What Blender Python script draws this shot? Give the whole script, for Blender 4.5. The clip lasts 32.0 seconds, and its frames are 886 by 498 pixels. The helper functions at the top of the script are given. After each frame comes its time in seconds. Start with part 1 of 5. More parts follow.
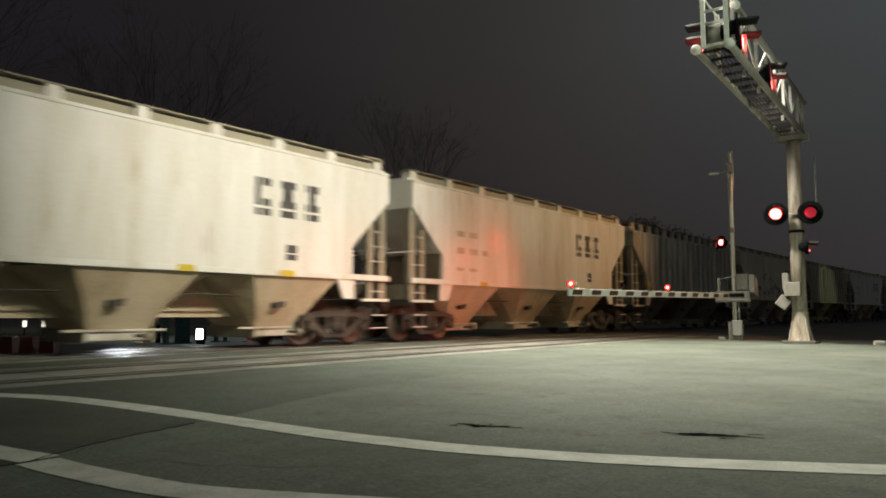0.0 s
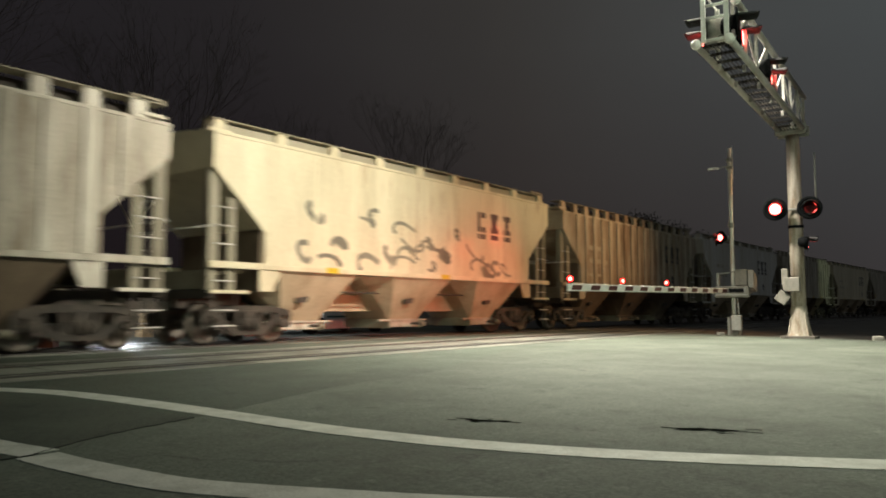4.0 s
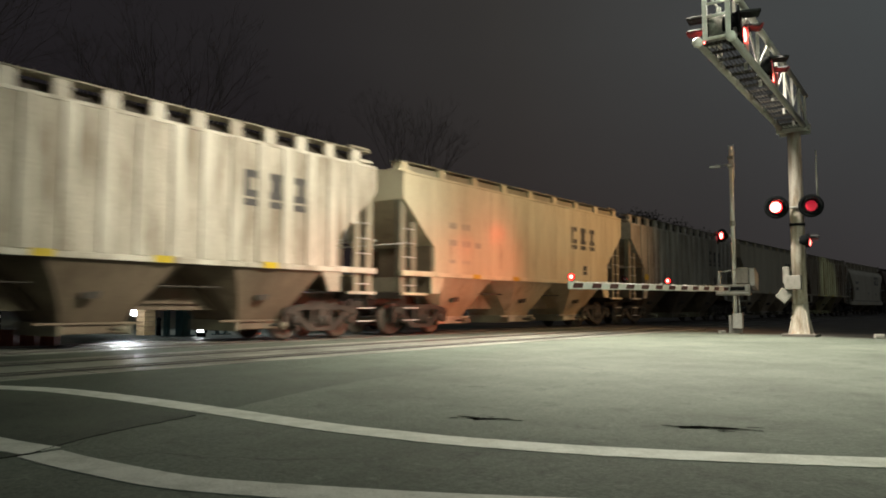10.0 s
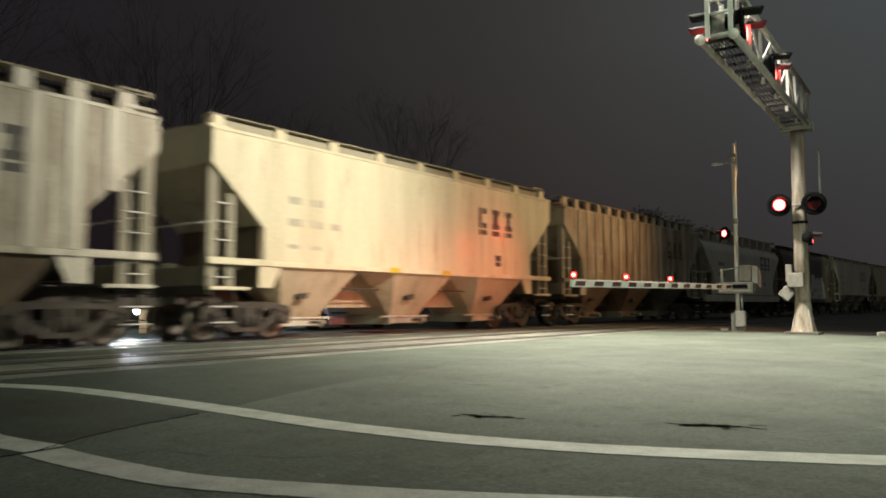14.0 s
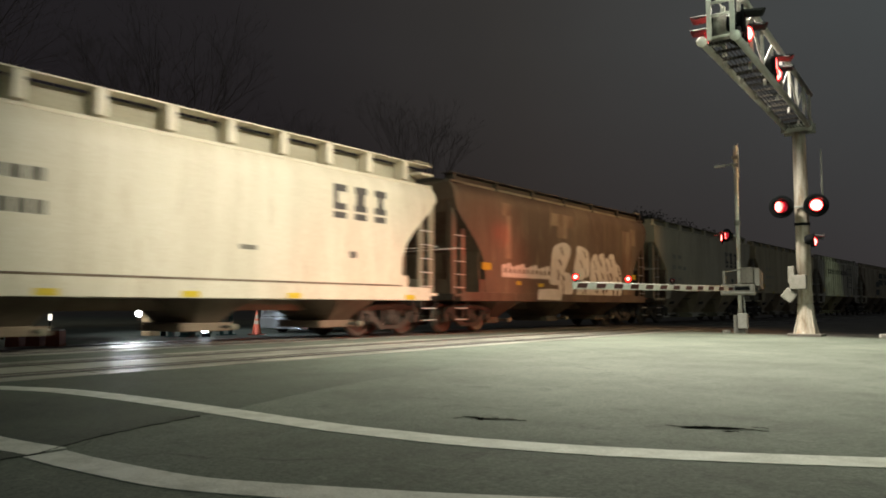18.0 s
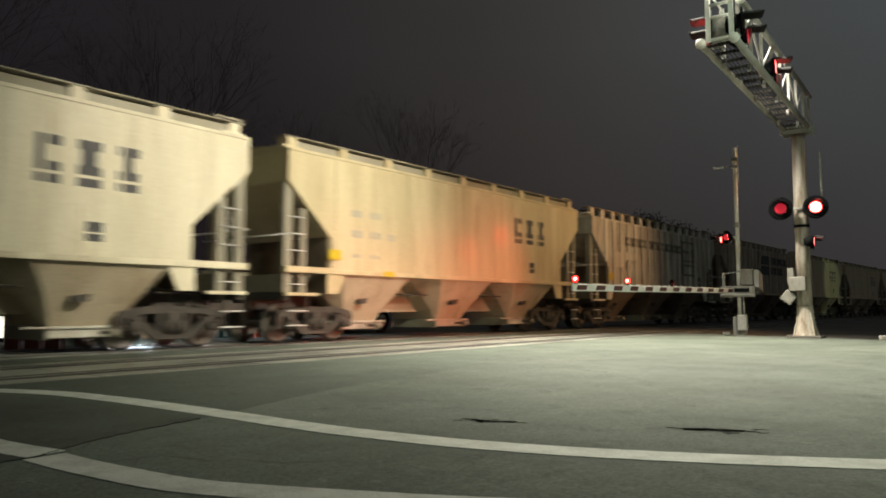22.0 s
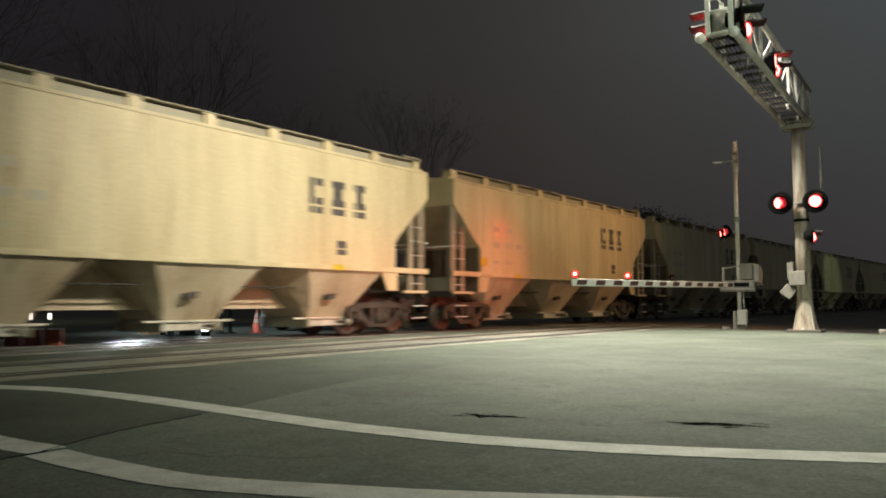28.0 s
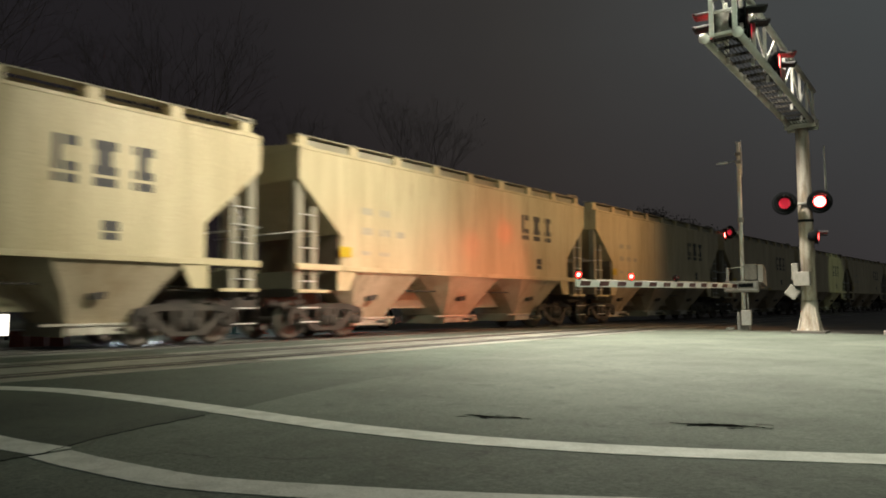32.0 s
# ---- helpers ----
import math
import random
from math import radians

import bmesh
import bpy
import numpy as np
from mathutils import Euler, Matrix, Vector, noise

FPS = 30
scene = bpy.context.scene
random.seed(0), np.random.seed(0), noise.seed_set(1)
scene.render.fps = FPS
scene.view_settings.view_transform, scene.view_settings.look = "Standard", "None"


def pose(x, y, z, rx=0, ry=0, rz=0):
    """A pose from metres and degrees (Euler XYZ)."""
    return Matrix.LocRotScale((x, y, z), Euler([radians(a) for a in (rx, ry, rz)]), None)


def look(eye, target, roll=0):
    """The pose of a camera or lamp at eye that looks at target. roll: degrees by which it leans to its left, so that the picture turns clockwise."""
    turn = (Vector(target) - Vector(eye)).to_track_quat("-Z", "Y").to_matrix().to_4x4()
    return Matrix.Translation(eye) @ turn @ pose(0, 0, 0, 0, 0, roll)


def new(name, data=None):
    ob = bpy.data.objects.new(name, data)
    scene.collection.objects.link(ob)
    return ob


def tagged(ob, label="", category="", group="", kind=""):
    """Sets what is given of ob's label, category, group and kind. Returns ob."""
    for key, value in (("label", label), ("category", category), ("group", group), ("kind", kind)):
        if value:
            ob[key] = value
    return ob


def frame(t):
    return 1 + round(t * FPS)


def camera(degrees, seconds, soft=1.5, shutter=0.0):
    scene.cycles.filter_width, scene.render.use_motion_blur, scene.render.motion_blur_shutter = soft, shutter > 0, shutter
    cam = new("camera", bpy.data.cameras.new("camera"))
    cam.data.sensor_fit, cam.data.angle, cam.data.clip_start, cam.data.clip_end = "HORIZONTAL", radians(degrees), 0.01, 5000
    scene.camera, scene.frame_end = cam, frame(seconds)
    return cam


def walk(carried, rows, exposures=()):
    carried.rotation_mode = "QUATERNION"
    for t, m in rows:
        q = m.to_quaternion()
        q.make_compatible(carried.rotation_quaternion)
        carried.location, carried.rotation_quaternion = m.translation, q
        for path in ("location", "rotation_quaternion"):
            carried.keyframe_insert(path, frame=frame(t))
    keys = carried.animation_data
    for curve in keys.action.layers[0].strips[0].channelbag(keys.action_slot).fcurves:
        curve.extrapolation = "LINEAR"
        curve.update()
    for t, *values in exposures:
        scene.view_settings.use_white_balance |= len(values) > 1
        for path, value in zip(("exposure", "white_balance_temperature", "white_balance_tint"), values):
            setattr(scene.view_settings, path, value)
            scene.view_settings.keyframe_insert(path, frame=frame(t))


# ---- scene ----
cam = camera(62.9, 32.0, soft=1.8, shutter=0.7)
EYE = 0.78
# seconds, yaw, pitch, roll of a phone held in one place
TURNS = [
    (0.0, 34.91, 5.09, 0.0),
    (0.5, 34.87, 5.15, 0.08),
    (1.0, 34.94, 5.31, 0.17),
    (1.5, 34.89, 5.22, 0.16),
    (2.0, 34.83, 5.17, 0.16),
    (2.5, 34.83, 5.02, 0.13),
    (3.0, 34.9, 4.95, 0.03),
    (3.5, 34.85, 4.8, -0.05),
    (5.5, 34.9, 4.58, -0.09),
    (6.0, 34.86, 4.58, -0.11),
    (6.5, 34.95, 4.6, -0.05),
    (7.0, 34.94, 4.66, 0.04),
    (7.5, 34.91, 4.68, 0.01),
    (8.0, 34.91, 4.68, 0.05),
    (8.5, 35.02, 4.74, 0.09),
    (9.0, 34.92, 4.64, -0.03),
    (9.5, 34.96, 4.55, -0.02),
    (10.0, 34.95, 4.54, -0.05),
    (10.5, 34.97, 4.58, 0.08),
    (11.0, 34.98, 4.63, 0.1),
    (11.5, 35.07, 4.66, 0.2),
    (12.0, 35.2, 4.55, 0.09),
    (12.5, 35.46, 4.57, 0.29),
    (13.0, 35.49, 4.53, 0.27),
    (13.5, 35.36, 4.47, 0.11),
    (14.0, 35.13, 4.39, -0.01),
    (14.5, 34.98, 4.42, -0.13),
    (16.5, 35.13, 4.54, -0.0),
    (17.0, 35.08, 4.49, -0.04),
    (17.5, 35.33, 4.56, 0.07),
    (18.0, 35.28, 4.56, 0.03),
    (18.5, 35.22, 4.55, 0.06),
    (19.0, 35.19, 4.53, 0.0),
    (19.5, 35.18, 4.53, -0.03),
    (20.0, 35.18, 4.53, -0.04),
    (20.5, 35.25, 4.57, -0.02),
    (21.0, 35.24, 4.6, -0.03),
    (21.5, 35.24, 4.61, -0.05),
    (22.0, 35.25, 4.73, 0.09),
    (22.5, 35.14, 4.73, 0.22),
    (23.0, 35.21, 4.79, 0.31),
    (23.5, 35.31, 4.79, 0.4),
    (24.0, 35.37, 4.68, 0.5),
    (24.5, 35.41, 4.54, 0.41),
    (25.0, 35.52, 4.65, 0.46),
    (25.5, 35.43, 4.49, 0.31),
    (26.0, 35.37, 4.4, 0.26),
    (26.5, 35.24, 4.29, 0.25),
    (28.5, 35.28, 4.39, 0.29),
    (29.0, 35.42, 4.39, 0.37),
    (29.5, 35.45, 4.41, 0.38),
    (30.0, 35.49, 4.31, 0.34),
    (30.5, 35.52, 4.33, 0.36),
    (31.0, 35.56, 4.34, 0.36),
    (31.5, 35.54, 4.28, 0.26),
    (32.0, 35.53, 4.44, 0.3),
]
walk(cam, [(t, pose(0, 0, EYE, 90 + pitch, roll, yaw)) for t, yaw, pitch, roll in TURNS], ((0.0, -0.22), (0.9, 0.0), (32.0, 0.0)))

# ---- world and lights ----
world = bpy.data.worlds.new("night_sky")
scene.world = world
world.use_nodes = True
wn, wl = world.node_tree.nodes, world.node_tree.links
wbg = wn["Background"]
wco = wn.new("ShaderNodeTexCoord")
wsep = wn.new("ShaderNodeSeparateXYZ")
wl.new(wco.outputs["Generated"], wsep.inputs[0])
wmap = wn.new("ShaderNodeMapRange")          # the glow of the town is brighter towards +x
wmap.inputs["From Min"].default_value, wmap.inputs["From Max"].default_value = -0.95, 0.02
wl.new(wsep.outputs["X"], wmap.inputs["Value"])
wramp = wn.new("ShaderNodeValToRGB")
wramp.color_ramp.elements[0].color = (0.0080, 0.0070, 0.0085, 1)
wramp.color_ramp.elements[1].color = (0.041, 0.045, 0.047, 1)
wmid = wramp.color_ramp.elements.new(0.5)
wmid.color = (0.0250, 0.0230, 0.0222, 1)
wdark = wramp.color_ramp.elements.new(0.22)
wdark.color = (0.0125, 0.0110, 0.0120, 1)
wl.new(wmap.outputs[0], wramp.inputs[0])
wnoise = wn.new("ShaderNodeTexNoise")
wnoise.inputs["Scale"].default_value, wnoise.inputs["Detail"].default_value = 2.2, 4
wl.new(wco.outputs["Generated"], wnoise.inputs["Vector"])
wmix = wn.new("ShaderNodeMixRGB")
wmix.blend_type = "MULTIPLY"
wmix.inputs[0].default_value = 0.35
wl.new(wramp.outputs[0], wmix.inputs[1])
wl.new(wnoise.outputs["Fac"], wmix.inputs[2])
wtint = wn.new("ShaderNodeMixRGB")           # browner towards the ground, bluer overhead
wtint.inputs[1].default_value, wtint.inputs[2].default_value = (0.66, 0.55, 0.54, 1), (0.99, 1.0, 0.97, 1)
whigh = wn.new("ShaderNodeMapRange")
whigh.inputs["From Min"].default_value, whigh.inputs["From Max"].default_value = 0.03, 0.34
wl.new(wsep.outputs["Z"], whigh.inputs["Value"])
wl.new(whigh.outputs[0], wtint.inputs[0])
wmul = wn.new("ShaderNodeMixRGB")
wmul.blend_type = "MULTIPLY"
wmul.inputs[0].default_value = 1.0
wl.new(wmix.outputs[0], wmul.inputs[1])
wl.new(wtint.outputs[0], wmul.inputs[2])
wl.new(wmul.outputs[0], wbg.inputs["Color"])
wbg.inputs["Strength"].default_value = 1.85


def spot(name, eye, target, watts, colour, degrees, blend=0.6, size=0.15):
    d = bpy.data.lights.new(name, "SPOT")
    d.energy, d.color, d.spot_size, d.spot_blend, d.shadow_soft_size = watts, colour, radians(degrees), blend, size
    ob = new(name, d)
    ob.matrix_world = look(eye, target)
    return ob


# street lights on unseen poles outside the view, set by what they light
spot("unseen_street_light", (2.0, 10.6, 9.0), (-12.2, 11.0, 3.75), 11800, (1.0, 0.90, 0.75), 51, 1.0, 0.25)
spot("unseen_street_light", (-6.5, 16.8, 10.0), (-3.6, 15.2, 0), 18500, (1.0, 0.925, 0.77), 102, 0.8, 0.3)
# added to brighten the arm's tip and the near road; no lamp shows there
spot("unseen_street_light", (6.5, 4.5, 11.0), (-3.0, 10.6, 2.3), 4350, (0.86, 1.0, 0.72), 86, 1.0, 0.3)
spot("sodium_light", (0.5, 30.0, 10.0), (-11.8, 23.4, 2.6), 4500, (1.0, 0.54, 0.23), 74, 1.0, 0.6)
spot("far_street_light", (4.0, 58.0, 9.0), (-8.0, 65.0, 2.5), 900, (0.80, 1.0, 0.62), 22, 0.6, 0.3)
# added beyond the tracks to light the van and pillar; no lamp shows
spot("unseen_street_light", (-19.5, 13.5, 8.0), (-18.2, 14.8, 0.3), 1100, (0.86, 0.93, 1.0), 72, 0.8, 0.25)
# the flashing lights that face the track throw red on the passing cars
spot("flasher_beam", (-6.15, 23.0, 3.0), (-11.54, 19.5, 3.04), 820, (1.0, 0.035, 0.025), 8.5, 0.9, 0.12)
spot("flasher_beam", (-6.15, 22.3, 3.0), (-11.63, 17.8, 2.52), 520, (1.0, 0.05, 0.03), 8, 0.9, 0.12)
spot("flasher_beam", (-6.15, 22.6, 3.0), (-12.2, 18.4, 2.40), 480, (1.0, 0.06, 0.03), 44, 1.0, 0.15)
# the lamps along the gate arm redden the foot of the cars
for gx, gy in ((-6.6, 13.7), (-6.4, 16.8), (-6.2, 19.8)):
    spot("gate_lamp_glow", (gx, gy, 1.42), (-13.0, gy - 0.8, 0.6), 400, (1.0, 0.15, 0.06), 62, 1.0, 0.06)


# ---- materials ----
def material(name, base, rough=0.6, metal=0.0, dirt=None, amount=0.5, scale=(1, 1, 1), fine=40.0, bump=0.1, spread=0.0, gloss_var=0.15, drips=None):
    """A surface with broad stains, fine grain and slight relief, in metres of the object's own space."""
    m = bpy.data.materials.new(name)
    m.use_nodes = True
    n, l = m.node_tree.nodes, m.node_tree.links
    b = n["Principled BSDF"]
    co = n.new("ShaderNodeTexCoord")
    info = n.new("ShaderNodeObjectInfo")
    shift = n.new("ShaderNodeVectorMath")
    shift.operation = "MULTIPLY_ADD"
    l.new(co.outputs["Object"], shift.inputs[0])
    shift.inputs[1].default_value = (1, 1, 1)
    wide = n.new("ShaderNodeVectorMath")
    wide.operation = "SCALE"
    wide.inputs[0].default_value = (17.0, 31.0, 7.0)
    l.new(info.outputs["Random"], wide.inputs["Scale"])
    l.new(wide.outputs[0], shift.inputs[2])
    mp = n.new("ShaderNodeMapping")
    mp.inputs["Scale"].default_value = scale
    l.new(shift.outputs[0], mp.inputs["Vector"])
    big = n.new("ShaderNodeTexNoise")
    big.inputs["Scale"].default_value, big.inputs["Detail"].default_value, big.inputs["Roughness"].default_value = 1.0, 6, 0.62
    l.new(mp.outputs[0], big.inputs["Vector"])
    small = n.new("ShaderNodeTexNoise")
    small.inputs["Scale"].default_value, small.inputs["Detail"].default_value = fine, 4
    l.new(shift.outputs[0], small.inputs["Vector"])
    ramp = n.new("ShaderNodeValToRGB")
    ramp.color_ramp.elements[0].position, ramp.color_ramp.elements[1].position = 0.40, 0.66
    l.new(big.outputs["Fac"], ramp.inputs[0])
    mul = n.new("ShaderNodeMath")
    mul.operation = "MULTIPLY"
    mul.inputs[1].default_value = amount
    l.new(ramp.outputs[0], mul.inputs[0])
    mix = n.new("ShaderNodeMixRGB")
    mix.inputs[1].default_value = (*base, 1)
    mix.inputs[2].default_value = (*(dirt or [c * 0.45 for c in base]), 1)
    l.new(mul.outputs[0], mix.inputs[0])
    tone = mix.outputs[0]
    if drips:
        run = n.new("ShaderNodeMapping")
        run.inputs["Scale"].default_value = (1.0, 3.4, 0.42)
        l.new(shift.outputs[0], run.inputs["Vector"])
        spot_noise = n.new("ShaderNodeTexNoise")
        spot_noise.inputs["Scale"].default_value, spot_noise.inputs["Detail"].default_value, spot_noise.inputs["Roughness"].default_value = 1.3, 5, 0.7
        l.new(run.outputs[0], spot_noise.inputs["Vector"])
        cut = n.new("ShaderNodeMapRange")
        cut.inputs["From Min"].default_value, cut.inputs["From Max"].default_value = 0.57, 0.74
        cut.inputs["To Max"].default_value = 0.75
        l.new(spot_noise.outputs["Fac"], cut.inputs["Value"])
        stain = n.new("ShaderNodeMixRGB")
        l.new(cut.outputs[0], stain.inputs[0])
        l.new(tone, stain.inputs[1])
        stain.inputs[2].default_value = (*drips, 1)
        tone = stain.outputs[0]
    grain = n.new("ShaderNodeMixRGB")
    grain.blend_type = "OVERLAY"
    grain.inputs[0].default_value = 0.35
    l.new(tone, grain.inputs[1])
    l.new(small.outputs["Fac"], grain.inputs[2])
    out = grain.outputs[0]
    if spread:
        hsv = n.new("ShaderNodeHueSaturation")
        mr = n.new("ShaderNodeMapRange")
        mr.inputs["To Min"].default_value, mr.inputs["To Max"].default_value = 1 - spread, 1 + spread
        l.new(info.outputs["Random"], mr.inputs["Value"])
        l.new(mr.outputs[0], hsv.inputs["Value"])
        l.new(out, hsv.inputs["Color"])
        out = hsv.outputs[0]
    l.new(out, b.inputs["Base Color"])
    rr = n.new("ShaderNodeMapRange")
    rr.inputs["To Min"].default_value, rr.inputs["To Max"].default_value = max(0.05, rough - gloss_var), min(1, rough + gloss_var)
    l.new(big.outputs["Fac"], rr.inputs["Value"])
    l.new(rr.outputs[0], b.inputs["Roughness"])
    b.inputs["Metallic"].default_value = metal
    bp = n.new("ShaderNodeBump")
    bp.inputs["Strength"].default_value, bp.inputs["Distance"].default_value = bump, 0.01
    l.new(small.outputs["Fac"], bp.inputs["Height"])
    l.new(bp.outputs[0], b.inputs["Normal"])
    return m


def asphalt(name, pale, dark, worn=None):
    """Worn asphalt: broad blotches, hand-sized stains, stone grain and fine hair cracks."""
    m = bpy.data.materials.new(name)
    m.use_nodes = True
    n, l = m.node_tree.nodes, m.node_tree.links
    b = n["Principled BSDF"]
    co = n.new("ShaderNodeTexCoord")

    def noise(scale, detail, rough, lo, hi):
        t = n.new("ShaderNodeTexNoise")
        t.inputs["Scale"].default_value, t.inputs["Detail"].default_value, t.inputs["Roughness"].default_value = scale, detail, rough
        l.new(co.outputs["Object"], t.inputs["Vector"])
        r = n.new("ShaderNodeMapRange")
        r.inputs["From Min"].default_value, r.inputs["From Max"].default_value = lo, hi
        l.new(t.outputs["Fac"], r.inputs["Value"])
        return r.outputs[0], t

    def mix(a, c, fac, kind="MIX"):
        x = n.new("ShaderNodeMixRGB")
        x.blend_type = kind
        for k, v in ((0, fac), (1, a), (2, c)):
            if isinstance(v, (int, float)):
                x.inputs[k].default_value = v
            elif isinstance(v, tuple):
                x.inputs[k].default_value = (*v, 1)
            else:
                l.new(v, x.inputs[k])
        return x.outputs[0]

    broad, _ = noise(0.42, 7, 0.68, 0.38, 0.64)
    stain, _ = noise(3.2, 5, 0.7, 0.57, 0.70)
    pale_spot, _ = noise(5.5, 4, 0.65, 0.60, 0.74)
    speck, st = noise(46.0, 5, 0.75, 0.32, 0.68)
    col = mix(dark, pale, broad)
    col = mix(col, tuple(c * 0.62 for c in dark), mix((0, 0, 0), (0.75, 0.75, 0.75), stain))
    col = mix(col, tuple(c * 1.35 for c in pale), mix((0, 0, 0), (0.5, 0.5, 0.5), pale_spot))
    col = mix(col, speck, 0.46, "OVERLAY")
    wob, wt = noise(1.4, 4, 0.6, 0.0, 1.0)
    add = n.new("ShaderNodeVectorMath")
    add.operation = "ADD"
    l.new(co.outputs["Object"], add.inputs[0])
    l.new(wt.outputs["Color"], add.inputs[1])
    cell = n.new("ShaderNodeTexVoronoi")
    cell.feature = "DISTANCE_TO_EDGE"
    cell.inputs["Scale"].default_value = 0.55
    l.new(add.outputs[0], cell.inputs["Vector"])
    hair = n.new("ShaderNodeMapRange")
    hair.inputs["From Min"].default_value, hair.inputs["From Max"].default_value = 0.003, 0.009
    hair.inputs["To Min"].default_value, hair.inputs["To Max"].default_value = 0.55, 0.0
    l.new(cell.outputs["Distance"], hair.inputs["Value"])
    gate, _ = noise(0.31, 2, 0.5, 0.50, 0.58)
    some = n.new("ShaderNodeMath")
    some.operation = "MULTIPLY"
    l.new(hair.outputs[0], some.inputs[0])
    l.new(gate, some.inputs[1])
    col = mix(col, (0.025, 0.026, 0.023), some.outputs[0])
    if worn:                  # metres along y between which the sheet turns paler
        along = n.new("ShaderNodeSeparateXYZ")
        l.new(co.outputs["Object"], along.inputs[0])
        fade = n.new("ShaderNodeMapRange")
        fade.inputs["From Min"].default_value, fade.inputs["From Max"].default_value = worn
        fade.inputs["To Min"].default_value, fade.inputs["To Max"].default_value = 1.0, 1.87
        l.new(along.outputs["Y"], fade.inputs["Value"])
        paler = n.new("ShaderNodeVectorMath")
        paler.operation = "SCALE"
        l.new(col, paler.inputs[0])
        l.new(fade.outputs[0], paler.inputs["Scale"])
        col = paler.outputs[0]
    l.new(col, b.inputs["Base Color"])
    b.inputs["Roughness"].default_value = 0.86
    bp = n.new("ShaderNodeBump")
    bp.inputs["Strength"].default_value, bp.inputs["Distance"].default_value = 0.6, 0.012
    l.new(st.outputs["Fac"], bp.inputs["Height"])
    l.new(bp.outputs[0], b.inputs["Normal"])
    return m


def glowing(name, colour, strength):
    m = bpy.data.materials.new(name)
    m.use_nodes = True
    b = m.node_tree.nodes["Principled BSDF"]
    b.inputs["Base Color"].default_value = (*[c * 0.5 for c in colour], 1)
    b.inputs["Emission Color"].default_value = (*colour, 1)
    b.inputs["Emission Strength"].default_value = strength
    b.inputs["Roughness"].default_value = 0.3
    return m


